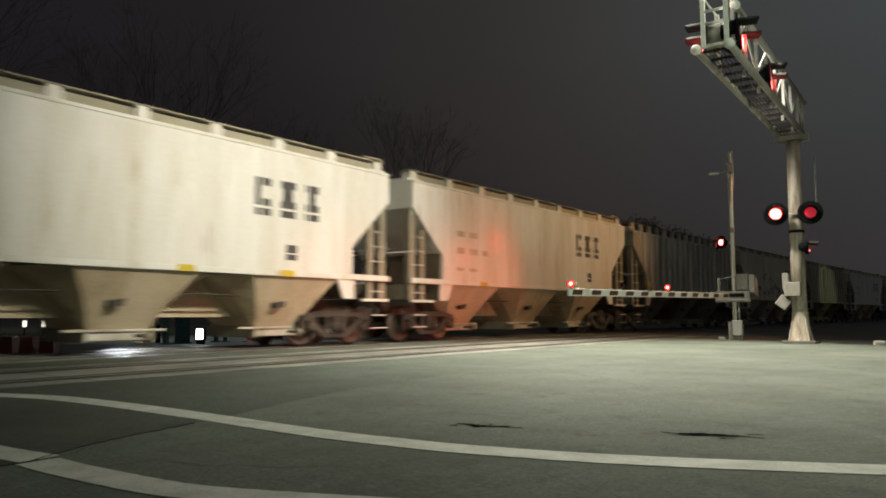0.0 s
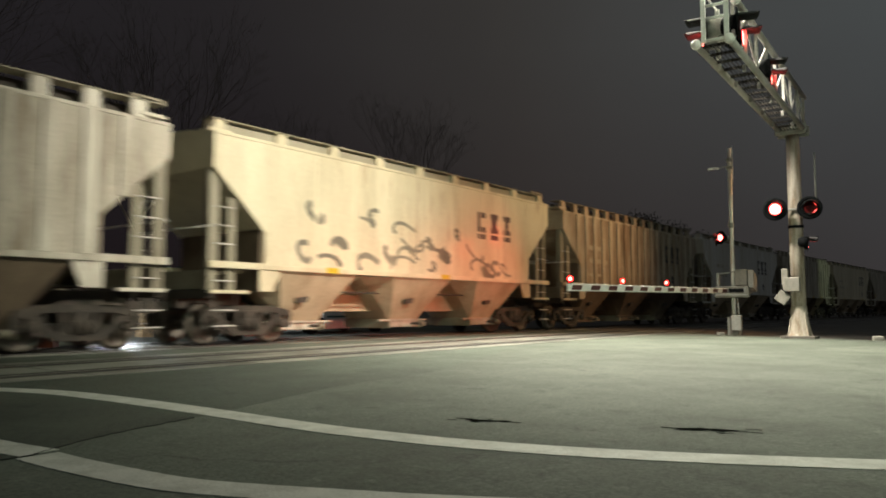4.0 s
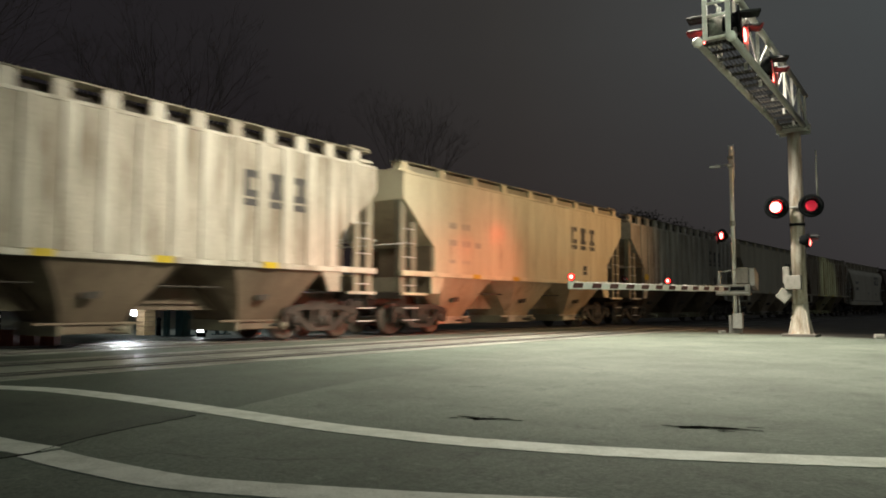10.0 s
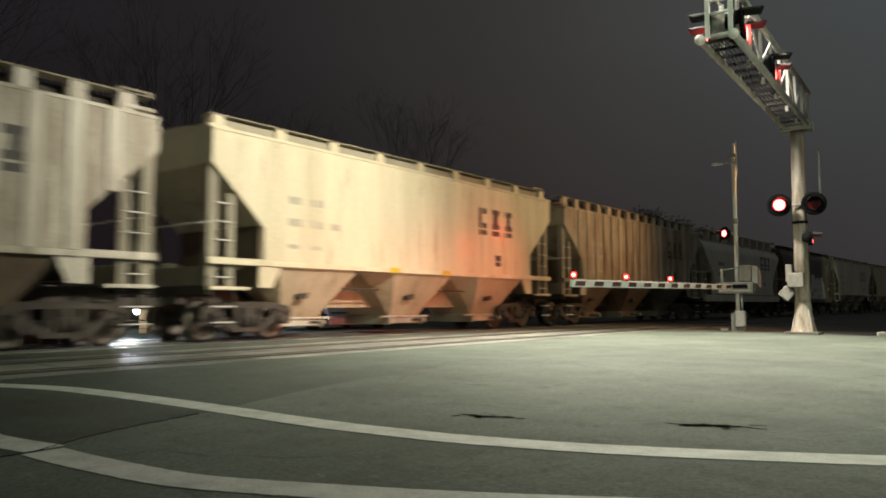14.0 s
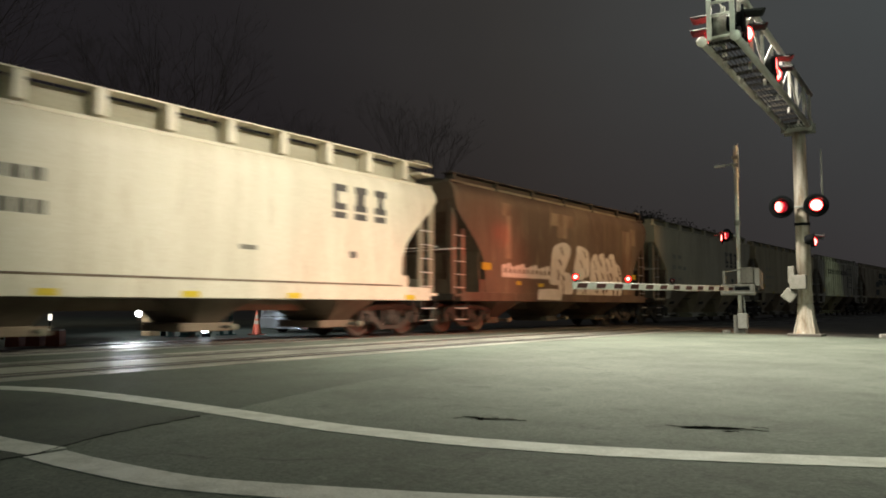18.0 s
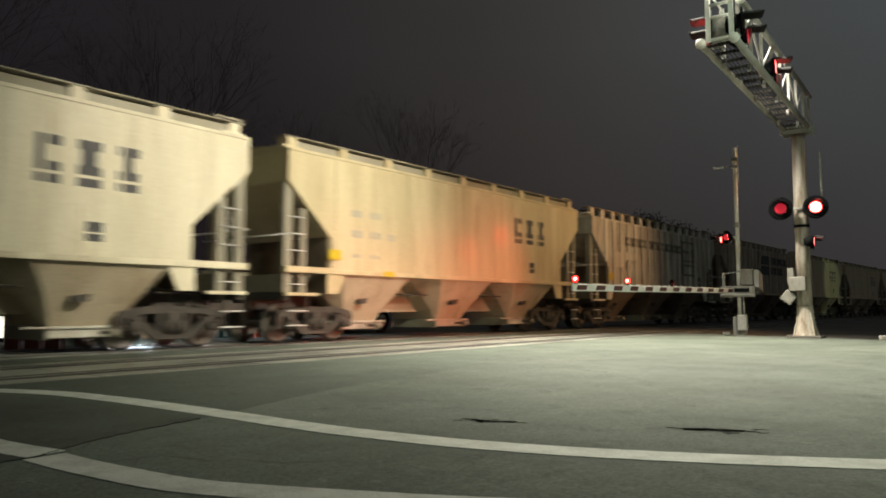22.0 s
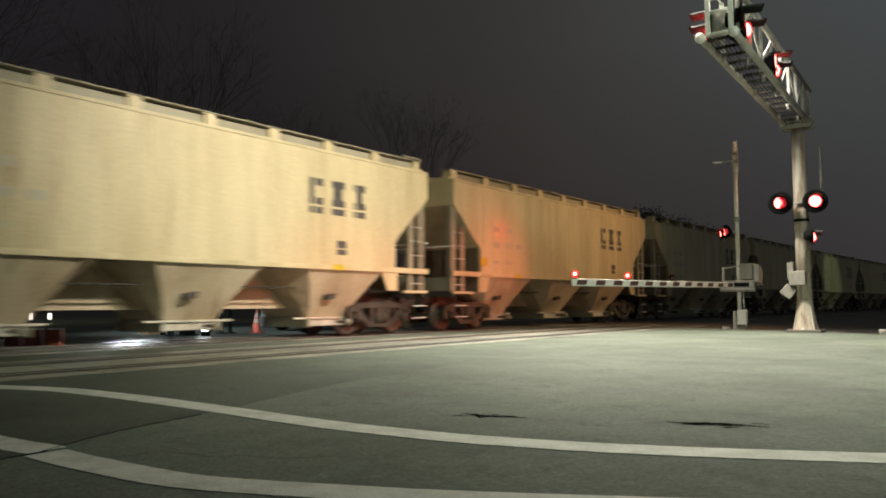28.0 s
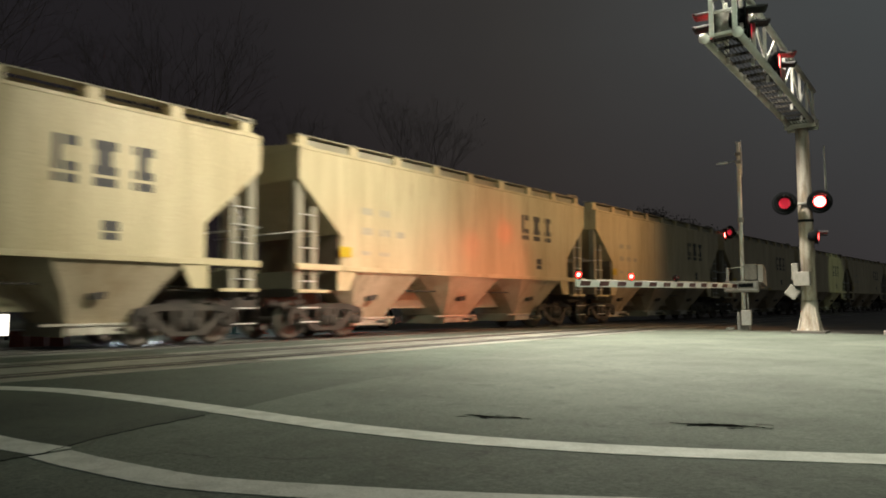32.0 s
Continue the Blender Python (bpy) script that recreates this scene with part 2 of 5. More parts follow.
STREAK = (0.35, 1.3, 0.18)
M = {
    "asphalt": asphalt("asphalt", (0.133, 0.155, 0.124), (0.073, 0.087, 0.068)),
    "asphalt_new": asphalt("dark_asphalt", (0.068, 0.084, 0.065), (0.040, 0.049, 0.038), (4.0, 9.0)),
    "crack": material("crack_dirt", (0.007, 0.007, 0.006), 0.95, 0, None, 0.5, (3, 3, 3), 60, 0.5),
    "seam": material("seam_dirt", (0.026, 0.028, 0.024), 0.95, 0, None, 0.5, (3, 3, 3), 60, 0.5),
    "dirt": material("dirt", (0.13, 0.118, 0.105), 0.95, 0, (0.07, 0.062, 0.055), 0.8, (0.6, 0.6, 1), 25, 0.8),
    "ballast": material("ballast", (0.13, 0.122, 0.112), 0.95, 0, (0.06, 0.055, 0.05), 0.8, (2, 2, 2), 22, 1.0),
    "line": material("line_paint", (0.58, 0.59, 0.54), 0.7, 0, (0.33, 0.345, 0.30), 0.6, (5, 5, 1), 70, 0.3),
    "panel": material("crossing_panel", (0.25, 0.258, 0.225), 0.52, 0, (0.07, 0.068, 0.06), 0.8, (1.4, 0.8, 1), 50, 0.4, 0.12),
    "pad": material("rubber_pad", (0.026, 0.026, 0.024), 0.75, 0, (0.045, 0.043, 0.038), 0.6, (3, 1, 3), 40, 0.3),
    "red_block": material("dull_red_plastic", (0.30, 0.082, 0.046), 0.55, 0, (0.17, 0.05, 0.03), 0.6, (3, 3, 3), 30, 0.1),
    "rail": material("rail_steel", (0.30, 0.29, 0.28), 0.48, 0.9, (0.10, 0.07, 0.05), 0.5, (3, 0.4, 3), 60, 0.1),
    "cream": material("cream_paint", (0.72, 0.655, 0.475), 0.5, 0, (0.44, 0.385, 0.25), 0.55, STREAK, 30, 0.12, drips=(0.36, 0.25, 0.14)),
    "white": material("white_paint", (0.74, 0.735, 0.695), 0.5, 0, (0.48, 0.44, 0.32), 0.55, STREAK, 30, 0.12, drips=(0.36, 0.25, 0.14)),
    "offwhite": material("off_white_paint", (0.67, 0.62, 0.50), 0.55, 0, (0.48, 0.43, 0.32), 0.5, STREAK, 30, 0.12, drips=(0.42, 0.33, 0.22)),
    "yellow": material("yellow_cream_paint", (0.62, 0.535, 0.335), 0.5, 0, (0.35, 0.28, 0.145), 0.55, STREAK, 30, 0.12, drips=(0.36, 0.25, 0.14)),
    "grimy": material("weathered_grey_paint", (0.64, 0.61, 0.52), 0.6, 0, (0.26, 0.215, 0.155), 0.8, (0.5, 1.6, 0.3), 24, 0.2, drips=(0.16, 0.09, 0.045)),
    "rusty": material("rust_stained_paint", (0.56, 0.51, 0.39), 0.65, 0, (0.20, 0.115, 0.060), 0.85, (0.5, 1.5, 0.28), 24, 0.2, drips=(0.16, 0.09, 0.045)),
    "brown": material("brown_paint", (0.094, 0.061, 0.043), 0.6, 0, (0.185, 0.143, 0.102), 0.75, (0.4, 1.0, 0.22), 26, 0.2, drips=(0.27, 0.23, 0.165)),
    "brown_pale": material("faded_brown_paint", (0.30, 0.235, 0.165), 0.65, 0, (0.135, 0.075, 0.052), 0.9, (0.8, 1.6, 0.5), 26, 0.2),
    "under": material("dusty_underframe", (0.060, 0.050, 0.040), 0.75, 0, (0.040, 0.033, 0.026), 0.7, (1.5, 1.5, 1.5), 30, 0.3),
    "grimy_panel": material("stained_grey_plate", (0.51, 0.47, 0.385), 0.65, 0, (0.21, 0.17, 0.12), 0.9, (0.6, 1.5, 0.45), 22, 0.2, drips=(0.16, 0.09, 0.045)),
    "rusty_panel": material("stained_tan_plate", (0.42, 0.37, 0.28), 0.65, 0, (0.17, 0.105, 0.06), 0.85, (0.6, 1.5, 0.4), 22, 0.2, drips=(0.16, 0.09, 0.045)),
    # dusty paint; on end posts and cone bands its tone stands in for shade
    "dull": material("dusty_shaded_paint", (0.30, 0.275, 0.205), 0.7, 0, (0.15, 0.13, 0.095), 0.7, (1.2, 1.2, 0.5), 30, 0.2),
    "olive": material("olive_dusty_paint", (0.36, 0.335, 0.25), 0.7, 0, (0.24, 0.215, 0.15), 0.7, (1.2, 0.6, 1.2), 30, 0.2),
    "bay": material("dusty_hopper_paint", (0.56, 0.475, 0.335), 0.7, 0, (0.34, 0.25, 0.15), 0.7, (0.9, 0.9, 0.6), 26, 0.2, drips=(0.17, 0.10, 0.055)),
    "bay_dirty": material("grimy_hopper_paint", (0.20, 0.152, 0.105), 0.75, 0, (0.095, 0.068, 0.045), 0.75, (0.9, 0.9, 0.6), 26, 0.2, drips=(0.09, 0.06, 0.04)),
    "iron": material("cast_iron", (0.044, 0.038, 0.032), 0.8, 0.1, (0.115, 0.095, 0.077), 0.7, (2, 2, 2), 40, 0.3),
    "tread": material("wheel_steel", (0.12, 0.105, 0.088), 0.55, 0.3, (0.12, 0.10, 0.08), 0.7, (4, 4, 4), 40, 0.2),
    "letter": material("black_lettering", (0.052, 0.050, 0.050), 0.6, 0, (0.115, 0.108, 0.095), 0.5, (3, 3, 3), 30, 0.1),
    "letter_worn": material("worn_lettering", (0.12, 0.112, 0.09), 0.6, 0, (0.25, 0.23, 0.175), 0.7, (3, 3, 3), 30, 0.1),
    "letter_faint": material("faded_lettering", (0.40, 0.37, 0.285), 0.6, 0, (0.54, 0.49, 0.37), 0.6, (3, 3, 3), 30, 0.1),
    "teal": material("dark_teal_paint", (0.034, 0.042, 0.040), 0.65, 0, (0.085, 0.086, 0.075), 0.5, (1.5, 1.5, 1), 30, 0.1),
    "reflect": material("yellow_reflector", (0.62, 0.46, 0.035), 0.35, 0, None, 0.3, (3, 3, 3), 40, 0.05),
    "spray": material("white_spray_paint", (0.72, 0.70, 0.66), 0.6, 0, (0.52, 0.49, 0.45), 0.5, (2, 2, 2), 30, 0.05),
    "spray_dark": material("dark_spray_paint", (0.17, 0.165, 0.13), 0.6, 0, (0.33, 0.30, 0.22), 0.7, (2, 2, 2), 30, 0.05),
    "galv": material("galvanised_steel", (0.40, 0.40, 0.375), 0.6, 0.25, (0.155, 0.147, 0.135), 0.6, (1.4, 1.4, 0.6), 30, 0.12),
    "grey_box": material("weathered_grey_box", (0.25, 0.24, 0.215), 0.65, 0.1, (0.10, 0.09, 0.075), 0.6, (3, 3, 2), 30, 0.15),
    "grating": material("dark_weathered_steel", (0.040, 0.036, 0.032), 0.9, 0, (0.025, 0.022, 0.018), 0.8, (2.5, 1.2, 2), 30, 0.3),
    "pipe": material("weathered_pipe", (0.43, 0.42, 0.40), 0.7, 0.1, (0.24, 0.22, 0.19), 0.7, (2, 0.7, 2), 30, 0.15),
    "galv_rust": material("rust_streaked_steel", (0.46, 0.42, 0.365), 0.65, 0.1, (0.19, 0.145, 0.10), 0.95, (6.0, 6.0, 0.9), 30, 0.12, drips=(0.30, 0.145, 0.055)),
    "black": material("black_enamel", (0.006, 0.007, 0.008), 0.8, 0, None, 0.4, (3, 3, 3), 40, 0.05),
    "visor": material("dull_black_visor", (0.045, 0.045, 0.047), 0.9, 0, None, 0.4, (3, 3, 3), 40, 0.05),
    "arm_white": material("white_reflective_sheet", (0.78, 0.78, 0.75), 0.4, 0, (0.5, 0.48, 0.44), 0.4, (2, 2, 2), 30, 0.05),
    "arm_red": material("red_reflective_sheet", (0.10, 0.032, 0.03), 0.5, 0, (0.07, 0.035, 0.03), 0.5, (2, 2, 2), 30, 0.05),
    "lens_off": material("dark_red_lens", (0.055, 0.006, 0.006), 0.2, 0, None, 0.2, (3, 3, 3), 40, 0.05),
    "concrete": material("concrete", (0.33, 0.32, 0.29), 0.85, 0, (0.18, 0.17, 0.15), 0.6, (2, 2, 2), 40, 0.4),
    "bark": material("bark", (0.24, 0.20, 0.17), 0.9, 0, None, 0.5, (3, 3, 1), 20, 0.6),
    "leaf": material("night_leaves", (0.10, 0.10, 0.07), 0.8, 0, None, 0.5, (3, 3, 3), 20, 0.2, 0.3),
    "carwhite": material("white_car_paint", (0.72, 0.74, 0.77), 0.25, 0, (0.6, 0.62, 0.65), 0.3, (1, 1, 1), 30, 0.02),
    "rubber": material("tyre_rubber", (0.018, 0.018, 0.018), 0.8, 0, None, 0.4, (3, 3, 3), 50, 0.3),
    "glass": material("dark_window_glass", (0.02, 0.022, 0.025), 0.08, 0, None, 0.2, (1, 1, 1), 30, 0.0, 0, 0.03),
    "orange": material("orange_plastic", (0.42, 0.075, 0.028), 0.6, 0, (0.24, 0.05, 0.025), 0.5, (3, 3, 3), 30, 0.05),
    "brick": material("tan_block", (0.46, 0.36, 0.23), 0.85, 0, (0.30, 0.22, 0.14), 0.6, (4, 4, 4), 40, 0.4, 0.1),
    "tealpost": material("teal_post_paint", (0.05, 0.13, 0.14), 0.6, 0, None, 0.4, (2, 2, 2), 30, 0.1),
    "red_hot": glowing("lit_red_lens", (1.0, 0.075, 0.062), 28.0),
    "red_dim": glowing("fading_red_lens", (1.0, 0.035, 0.075), 0.36),
    # outer ring made to glow for the red glare halo round a lit lens
    "red_halo": glowing("lens_halo_glow", (1.0, 0.012, 0.018), 2.6),
    "gate_red": glowing("lit_gate_lamp", (1.0, 0.016, 0.013), 9.0),
    "gate_core": glowing("lit_gate_core", (1.0, 0.30, 0.22), 9.0),
    "white_lit": glowing("lit_sign_face", (1.0, 0.93, 0.78), 1.7),
    "lamp_lit": glowing("lit_lamp_glass", (0.92, 0.96, 1.0), 20.0),
}

for dull_paint in ("black", "grating", "visor"):
    M[dull_paint].node_tree.nodes["Principled BSDF"].inputs["Specular IOR Level"].default_value = 0.08
M["crack"].node_tree.nodes["Principled BSDF"].inputs["Specular IOR Level"].default_value = 0.0


# ---- mesh tools ----
def add_box(bm, x0, x1, y0, y1, z0, z1):
    v = [bm.verts.new((x, y, z)) for x in (x0, x1) for y in (y0, y1) for z in (z0, z1)]
    for f in ((0, 1, 3, 2), (4, 6, 7, 5), (0, 4, 5, 1), (2, 3, 7, 6), (0, 2, 6, 4), (1, 5, 7, 3)):
        bm.faces.new([v[i] for i in f])
    return v


def box(x0, x1, y0, y1, z0, z1, bevel=0.0):
    bm = bmesh.new()
    add_box(bm, x0, x1, y0, y1, z0, z1)
    if bevel:
        bmesh.ops.bevel(bm, geom=bm.edges[:], offset=bevel, segments=2, affect="EDGES", profile=0.5)
    return bm


def tube(bm, a, b, r0, r1=None, n=10, caps=True):
    a, b = Vector(a), Vector(b)
    r1 = r0 if r1 is None else r1
    q = (b - a).to_track_quat("Z", "Y")
    rings = []
    for p, r in ((a, r0), (b, r1)):
        rings.append([bm.verts.new(p + q @ Vector((r * math.cos(i * math.tau / n), r * math.sin(i * math.tau / n), 0))) for i in range(n)])
    for i in range(n):
        f = bm.faces.new((rings[0][i], rings[0][(i + 1) % n], rings[1][(i + 1) % n], rings[1][i]))
        f.smooth = True
    if caps:
        bm.faces.new(rings[0][::-1])
        bm.faces.new(rings[1])
    return bm


def rod(a, b, r, r1=None, n=10):
    return tube(bmesh.new(), a, b, r, r1, n)


def lathe(profile, n=24, axis="X"):
    """Turn a profile of (radius, along) round the axis."""
    bm = bmesh.new()
    rings = []
    for r, h in profile:
        ring = []
        for i in range(n):
            c, s = r * math.cos(i * math.tau / n), r * math.sin(i * math.tau / n)
            ring.append(bm.verts.new((h, c, s) if axis == "X" else ((c, h, s) if axis == "Y" else (c, s, h))))
        rings.append(ring)
    for a, b in zip(rings, rings[1:]):
        for i in range(n):
            f = bm.faces.new((a[i], a[(i + 1) % n], b[(i + 1) % n], b[i]))
            f.smooth = True
    bmesh.ops.remove_doubles(bm, verts=bm.verts[:], dist=1e-5)
    bmesh.ops.recalc_face_normals(bm, faces=bm.faces[:])
    return bm


def prism(outline, a, b, axis="x"):
    """Extrude a flat outline between two places along an axis; outline: (y, z), (x, z) or (x, y)."""
    bm = bmesh.new()
    put = {"x": lambda p, k: (k, p[0], p[1]), "y": lambda p, k: (p[0], k, p[1]), "z": lambda p, k: (p[0], p[1], k)}[axis]
    lo, hi = [bm.verts.new(put(p, a)) for p in outline], [bm.verts.new(put(p, b)) for p in outline]
    bm.faces.new(lo)
    bm.faces.new(hi)
    n = len(outline)
    for i in range(n):
        bm.faces.new((lo[i], lo[(i + 1) % n], hi[(i + 1) % n], hi[i]))
    bmesh.ops.recalc_face_normals(bm, faces=bm.faces[:])
    return bm


def mesh_from(name, bm, mat):
    me = bpy.data.meshes.new(name)
    bm.normal_update()
    bm.to_mesh(me)
    bm.free()
    for m in mat if isinstance(mat, (list, tuple)) else [mat]:
        me.materials.append(m)
    return me


def part(name, bm, mat, parent, label="", at=None):
    me = bm if isinstance(bm, bpy.types.Mesh) else mesh_from(name, bm, mat)
    ob = new(name, me)
    ob.parent = parent
    if at is not None:
        ob.matrix_basis = at
    if label:
        ob["label"] = label
    return ob


def thing(name, label, category, at=None, group=""):
    ob = new(name)
    if at is not None:
        ob.matrix_basis = at
    return tagged(ob, label, category, group)


def solid(name, bm, mat, label="", category="", kind="", at=None, group=""):
    ob = new(name, mesh_from(name, bm, mat))
    if at is not None:
        ob.matrix_basis = at
    return tagged(ob, label, category, group, kind)


# ---- the line of the tracks ----
SKEW = 2.2                    # heading of the tracks to the right of y, in degrees
BEND = radians(0.054)         # turn of the line to the right, each metre past the crossing
TRAIN_X, NEAR_X = -13.8, -9.6


def on_track(s, side=0.0, x=TRAIN_X):
    """Place and heading (degrees) s metres along the track that passes at x; side: metres to its right."""
    a0 = radians(SKEW)
    k = BEND
    a = a0 + k * max(0.0, s)
    if s <= 0:
        cx, cy = s * math.sin(a0), s * math.cos(a0)
    else:
        cx, cy = (math.cos(a0) - math.cos(a)) / k, (math.sin(a) - math.sin(a0)) / k
    cx -= 6.7 * math.sin(a0)
    return x + cx + side * math.cos(a), cy - side * math.sin(a), -math.degrees(a)

# ---- ground, road, tracks ----
def sheet(points, z):
    bm = bmesh.new()
    bm.faces.new([bm.verts.new((x, y, z)) for x, y in points])
    bmesh.ops.recalc_face_normals(bm, faces=bm.faces[:])
    for f in bm.faces:
        if f.normal.z < 0:
            f.normal_flip()
    return bm


ROAD_EDGE = [(-60, 33), (-20, 26.4), (-12, 24.6), (-8.2, 23.5), (-5.0, 22.7), (-1.3, 21.1), (6, 18.2), (40, 6)]
solid("ground", sheet([(-900, -900), (900, -900), (900, 900), (-900, 900)], -0.055), M["dirt"], "dark bare ground beside the road and tracks", "ground", "structure")


def beside(x, side, s0, s1, step=3.0):
    n = int((s1 - s0) / step)
    return [on_track(s0 + (s1 - s0) * k / n, side, x)[:2] for k in range(n + 1)]


CLEAR = 1.462                 # half the width of a track's crossing panels
END = 25.3
road_label = "worn grey asphalt road at the level crossing"
east = beside(NEAR_X, CLEAR, -30, 24.0)
solid("road", sheet([(40, -30)] + east + ROAD_EDGE[4:], -0.012), M["asphalt"], road_label, "road", "structure")
solid("road", sheet(beside(TRAIN_X, CLEAR, -30, END) + beside(NEAR_X, -CLEAR, -30, END - 0.7)[::-1], -0.012), M["asphalt"], road_label, "road", "structure")
solid("road", sheet([(-60, -30)] + beside(TRAIN_X, -CLEAR, -30, END + 0.5) + [(-20, 26.4), (-60, 33)], -0.012), M["asphalt"], road_label, "road", "structure")


def ribbon(points, width, z0, z1):
    """A painted band with thickness along a line on the ground."""
    bm = bmesh.new()
    n = len(points)
    rows = []
    for i, p in enumerate(points):
        a, b = Vector(points[max(0, i - 1)]), Vector(points[min(n - 1, i + 1)])
        t = (b - a).normalized()
        o = Vector((-t.y, t.x)) * width / 2 * (1 + 0.02 * math.sin(i * 2.3))
        rows.append([bm.verts.new((*(Vector(p) + s * o), z)) for s, z in ((1, z1), (-1, z1), (-1, z0), (1, z0))])
    for a, b in zip(rows, rows[1:]):
        for i in range(4):
            bm.faces.new((a[i], a[(i + 1) % 4], b[(i + 1) % 4], b[i]))
    bm.faces.new(rows[0])
    bm.faces.new(rows[-1][::-1])
    bmesh.ops.recalc_face_normals(bm, faces=bm.faces[:])
    return bm


def smooth(points, steps=8):
    """Catmull-Rom through the points."""
    out = []
    p = [Vector(q) for q in points]
    for i in range(len(p) - 1):
        a, b, c, d = p[max(0, i - 1)], p[i], p[i + 1], p[min(len(p) - 1, i + 2)]
        for k in range(steps):
            t = k / steps
            out.append(0.5 * ((2 * b) + (c - a) * t + (2 * a - 5 * b + 4 * c - d) * t * t + (3 * b - a - 3 * c + d) * t ** 3))
    return out + [p[-1]]


LINE_A = [(-8.16, 3.14), (-7.63, 3.38), (-6.93, 3.57), (-6.08, 3.62), (-5.24, 3.61), (-4.49, 3.58), (-3.83, 3.54), (-3.3, 3.53), (-2.85, 3.56), (-2.45, 3.6), (-1.8, 3.75), (-1.23, 3.95), (-0.72, 4.17), (-0.31, 4.36), (0.0, 4.5)]
LINE_B = [(-4.05, 2.01), (-3.75, 2.0), (-3.35, 2.01), (-2.95, 2.04), (-2.64, 2.12), (-2.15, 2.31), (-1.79, 2.46), (-1.3, 2.7), (-0.54, 3.1)]
LINE_C = [(-4.92, 2.0), (-4.51, 2.01), (-4.11, 2.05)]
SEAM = [(-4.05, 1.6), (-4.09, 1.83), (-4.11, 2.03), (-4.31, 2.44), (-4.48, 3.09), (-4.58, 3.63), (-4.84, 4.46), (-5.16, 5.69), (-5.3, 7.29)]
solid("road_line", ribbon(smooth(LINE_A), 0.255, -0.011, -0.0068), M["line"], "worn white painted edge line curving on asphalt", "road marking")
solid("road_line", ribbon(smooth(LINE_B), 0.225, -0.011, -0.0068), M["line"], "broad worn white painted line curving on asphalt", "road marking")
solid("road_line", ribbon(smooth(LINE_C), 0.225, -0.011, -0.0068), M["line"], "end of a broad white line cut off by a seam", "road marking")
# an older, darker sheet of asphalt beyond the seam
seam_pts = smooth(SEAM, 4)
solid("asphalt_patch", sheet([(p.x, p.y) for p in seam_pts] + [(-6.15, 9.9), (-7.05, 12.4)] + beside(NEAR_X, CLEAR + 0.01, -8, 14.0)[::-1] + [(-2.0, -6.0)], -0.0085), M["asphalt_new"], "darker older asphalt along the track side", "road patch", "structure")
rnd = random.Random(4)
seam_line = []
for i, p in enumerate(smooth(SEAM, 10)):
    seam_line.append((p.x + rnd.uniform(-0.012, 0.012), p.y + rnd.uniform(-0.012, 0.012)))
solid("seam", ribbon(seam_line[:46], 0.011, -0.012, -0.0060), M["seam"], "dark cracked seam between two sheets of asphalt", "road crack", "structure")


def pothole(cx, cy, length, width, heading, seed):
    """A broken crack in the asphalt: ragged dark hollow with crumbs round it."""
    r = random.Random(seed)
    hole = thing("pothole", "ragged dark crack broken into the asphalt", "road crack", pose(cx, cy, -0.0055, 0, 0, heading), "cracks in the asphalt")
    top, low = [], []
    n = 22
    for i in range(n + 1):
        u = i / n
        x = (u - 0.5) * length
        h = width * 0.5 * (math.sin(math.pi * u) ** 0.7) * r.uniform(0.45, 1.25)
        mid = 0.5 * width * math.sin(u * 7 + seed) * 0.6
        top.append((x, mid + h))
        low.append((x, mid - h * r.uniform(0.3, 1.0)))
    part("hollow", prism(top + low[1:-1][::-1], 0.0, 0.002, "z"), M["crack"], hole)
    for i in range(7):
        a = r.uniform(-0.5, 0.5) * length * 1.2
        b = r.uniform(-1.6, 1.6) * width
        w = r.uniform(0.05, 0.18) * length
        part("crack", ribbon([(a + k * w / 5, b + r.uniform(-0.2, 0.2) * width) for k in range(6)], r.uniform(0.008, 0.02), 0.0, 0.0015), M["crack"], hole)
    return hole


pothole(-2.74, 4.42, 0.42, 0.075, 14, 1)
pothole(-1.34, 4.92, 0.58, 0.07, 15, 3)

# crossing panels and rails
crossing = tagged(new("crossing"), "two tracks set flush in worn crossing panels", "crossing", kind="structure")
PANEL = 2.4
S0, S1 = -12.0, 25.2


def rail_mesh(x, side, s0, s1):
    bm = bmesh.new()
    n = max(2, int((s1 - s0) / 4))
    prof = [(-0.037, 0), (-0.037, -0.035), (-0.009, -0.05), (-0.009, -0.145), (-0.068, -0.16), (-0.068, -0.17), (0.068, -0.17), (0.068, -0.16), (0.009, -0.145), (0.009, -0.05), (0.037, -0.035), (0.037, 0)]
    rings = []
    for i in range(n + 1):
        s = s0 + (s1 - s0) * i / n
        rings.append([bm.verts.new((*on_track(s, side + px, x)[:2], pz)) for px, pz in prof])
    for a, b in zip(rings, rings[1:]):
        for i in range(len(prof)):
            bm.faces.new((a[i], b[i], b[(i + 1) % len(prof)], a[(i + 1) % len(prof)]))
    bmesh.ops.recalc_face_normals(bm, faces=bm.faces[:])
    return bm


for tx in (NEAR_X, TRAIN_X):
    for sd in (-0.755, 0.755):
        solid("rail", rail_mesh(tx, sd, -120, 260), M["rail"], "steel rail worn bright on its head", "rail", "structure")
    bed = bmesh.new()
    for s in range(26, 260, 6):
        a, b = on_track(s, -1.9, tx)[:2], on_track(s, 1.9, tx)[:2]
        c, d = on_track(s + 6, -1.9, tx)[:2], on_track(s + 6, 1.9, tx)[:2]
        bed.faces.new([bed.verts.new((*p, -0.05)) for p in (a, b, d, c)])
    solid("ballast_bed", bed, M["ballast"], "dark stone ballast under the track", "ballast", "structure")

# flasher and gate lamps that turn dark and bright are gathered here: (lens, phase)
LENSES = []


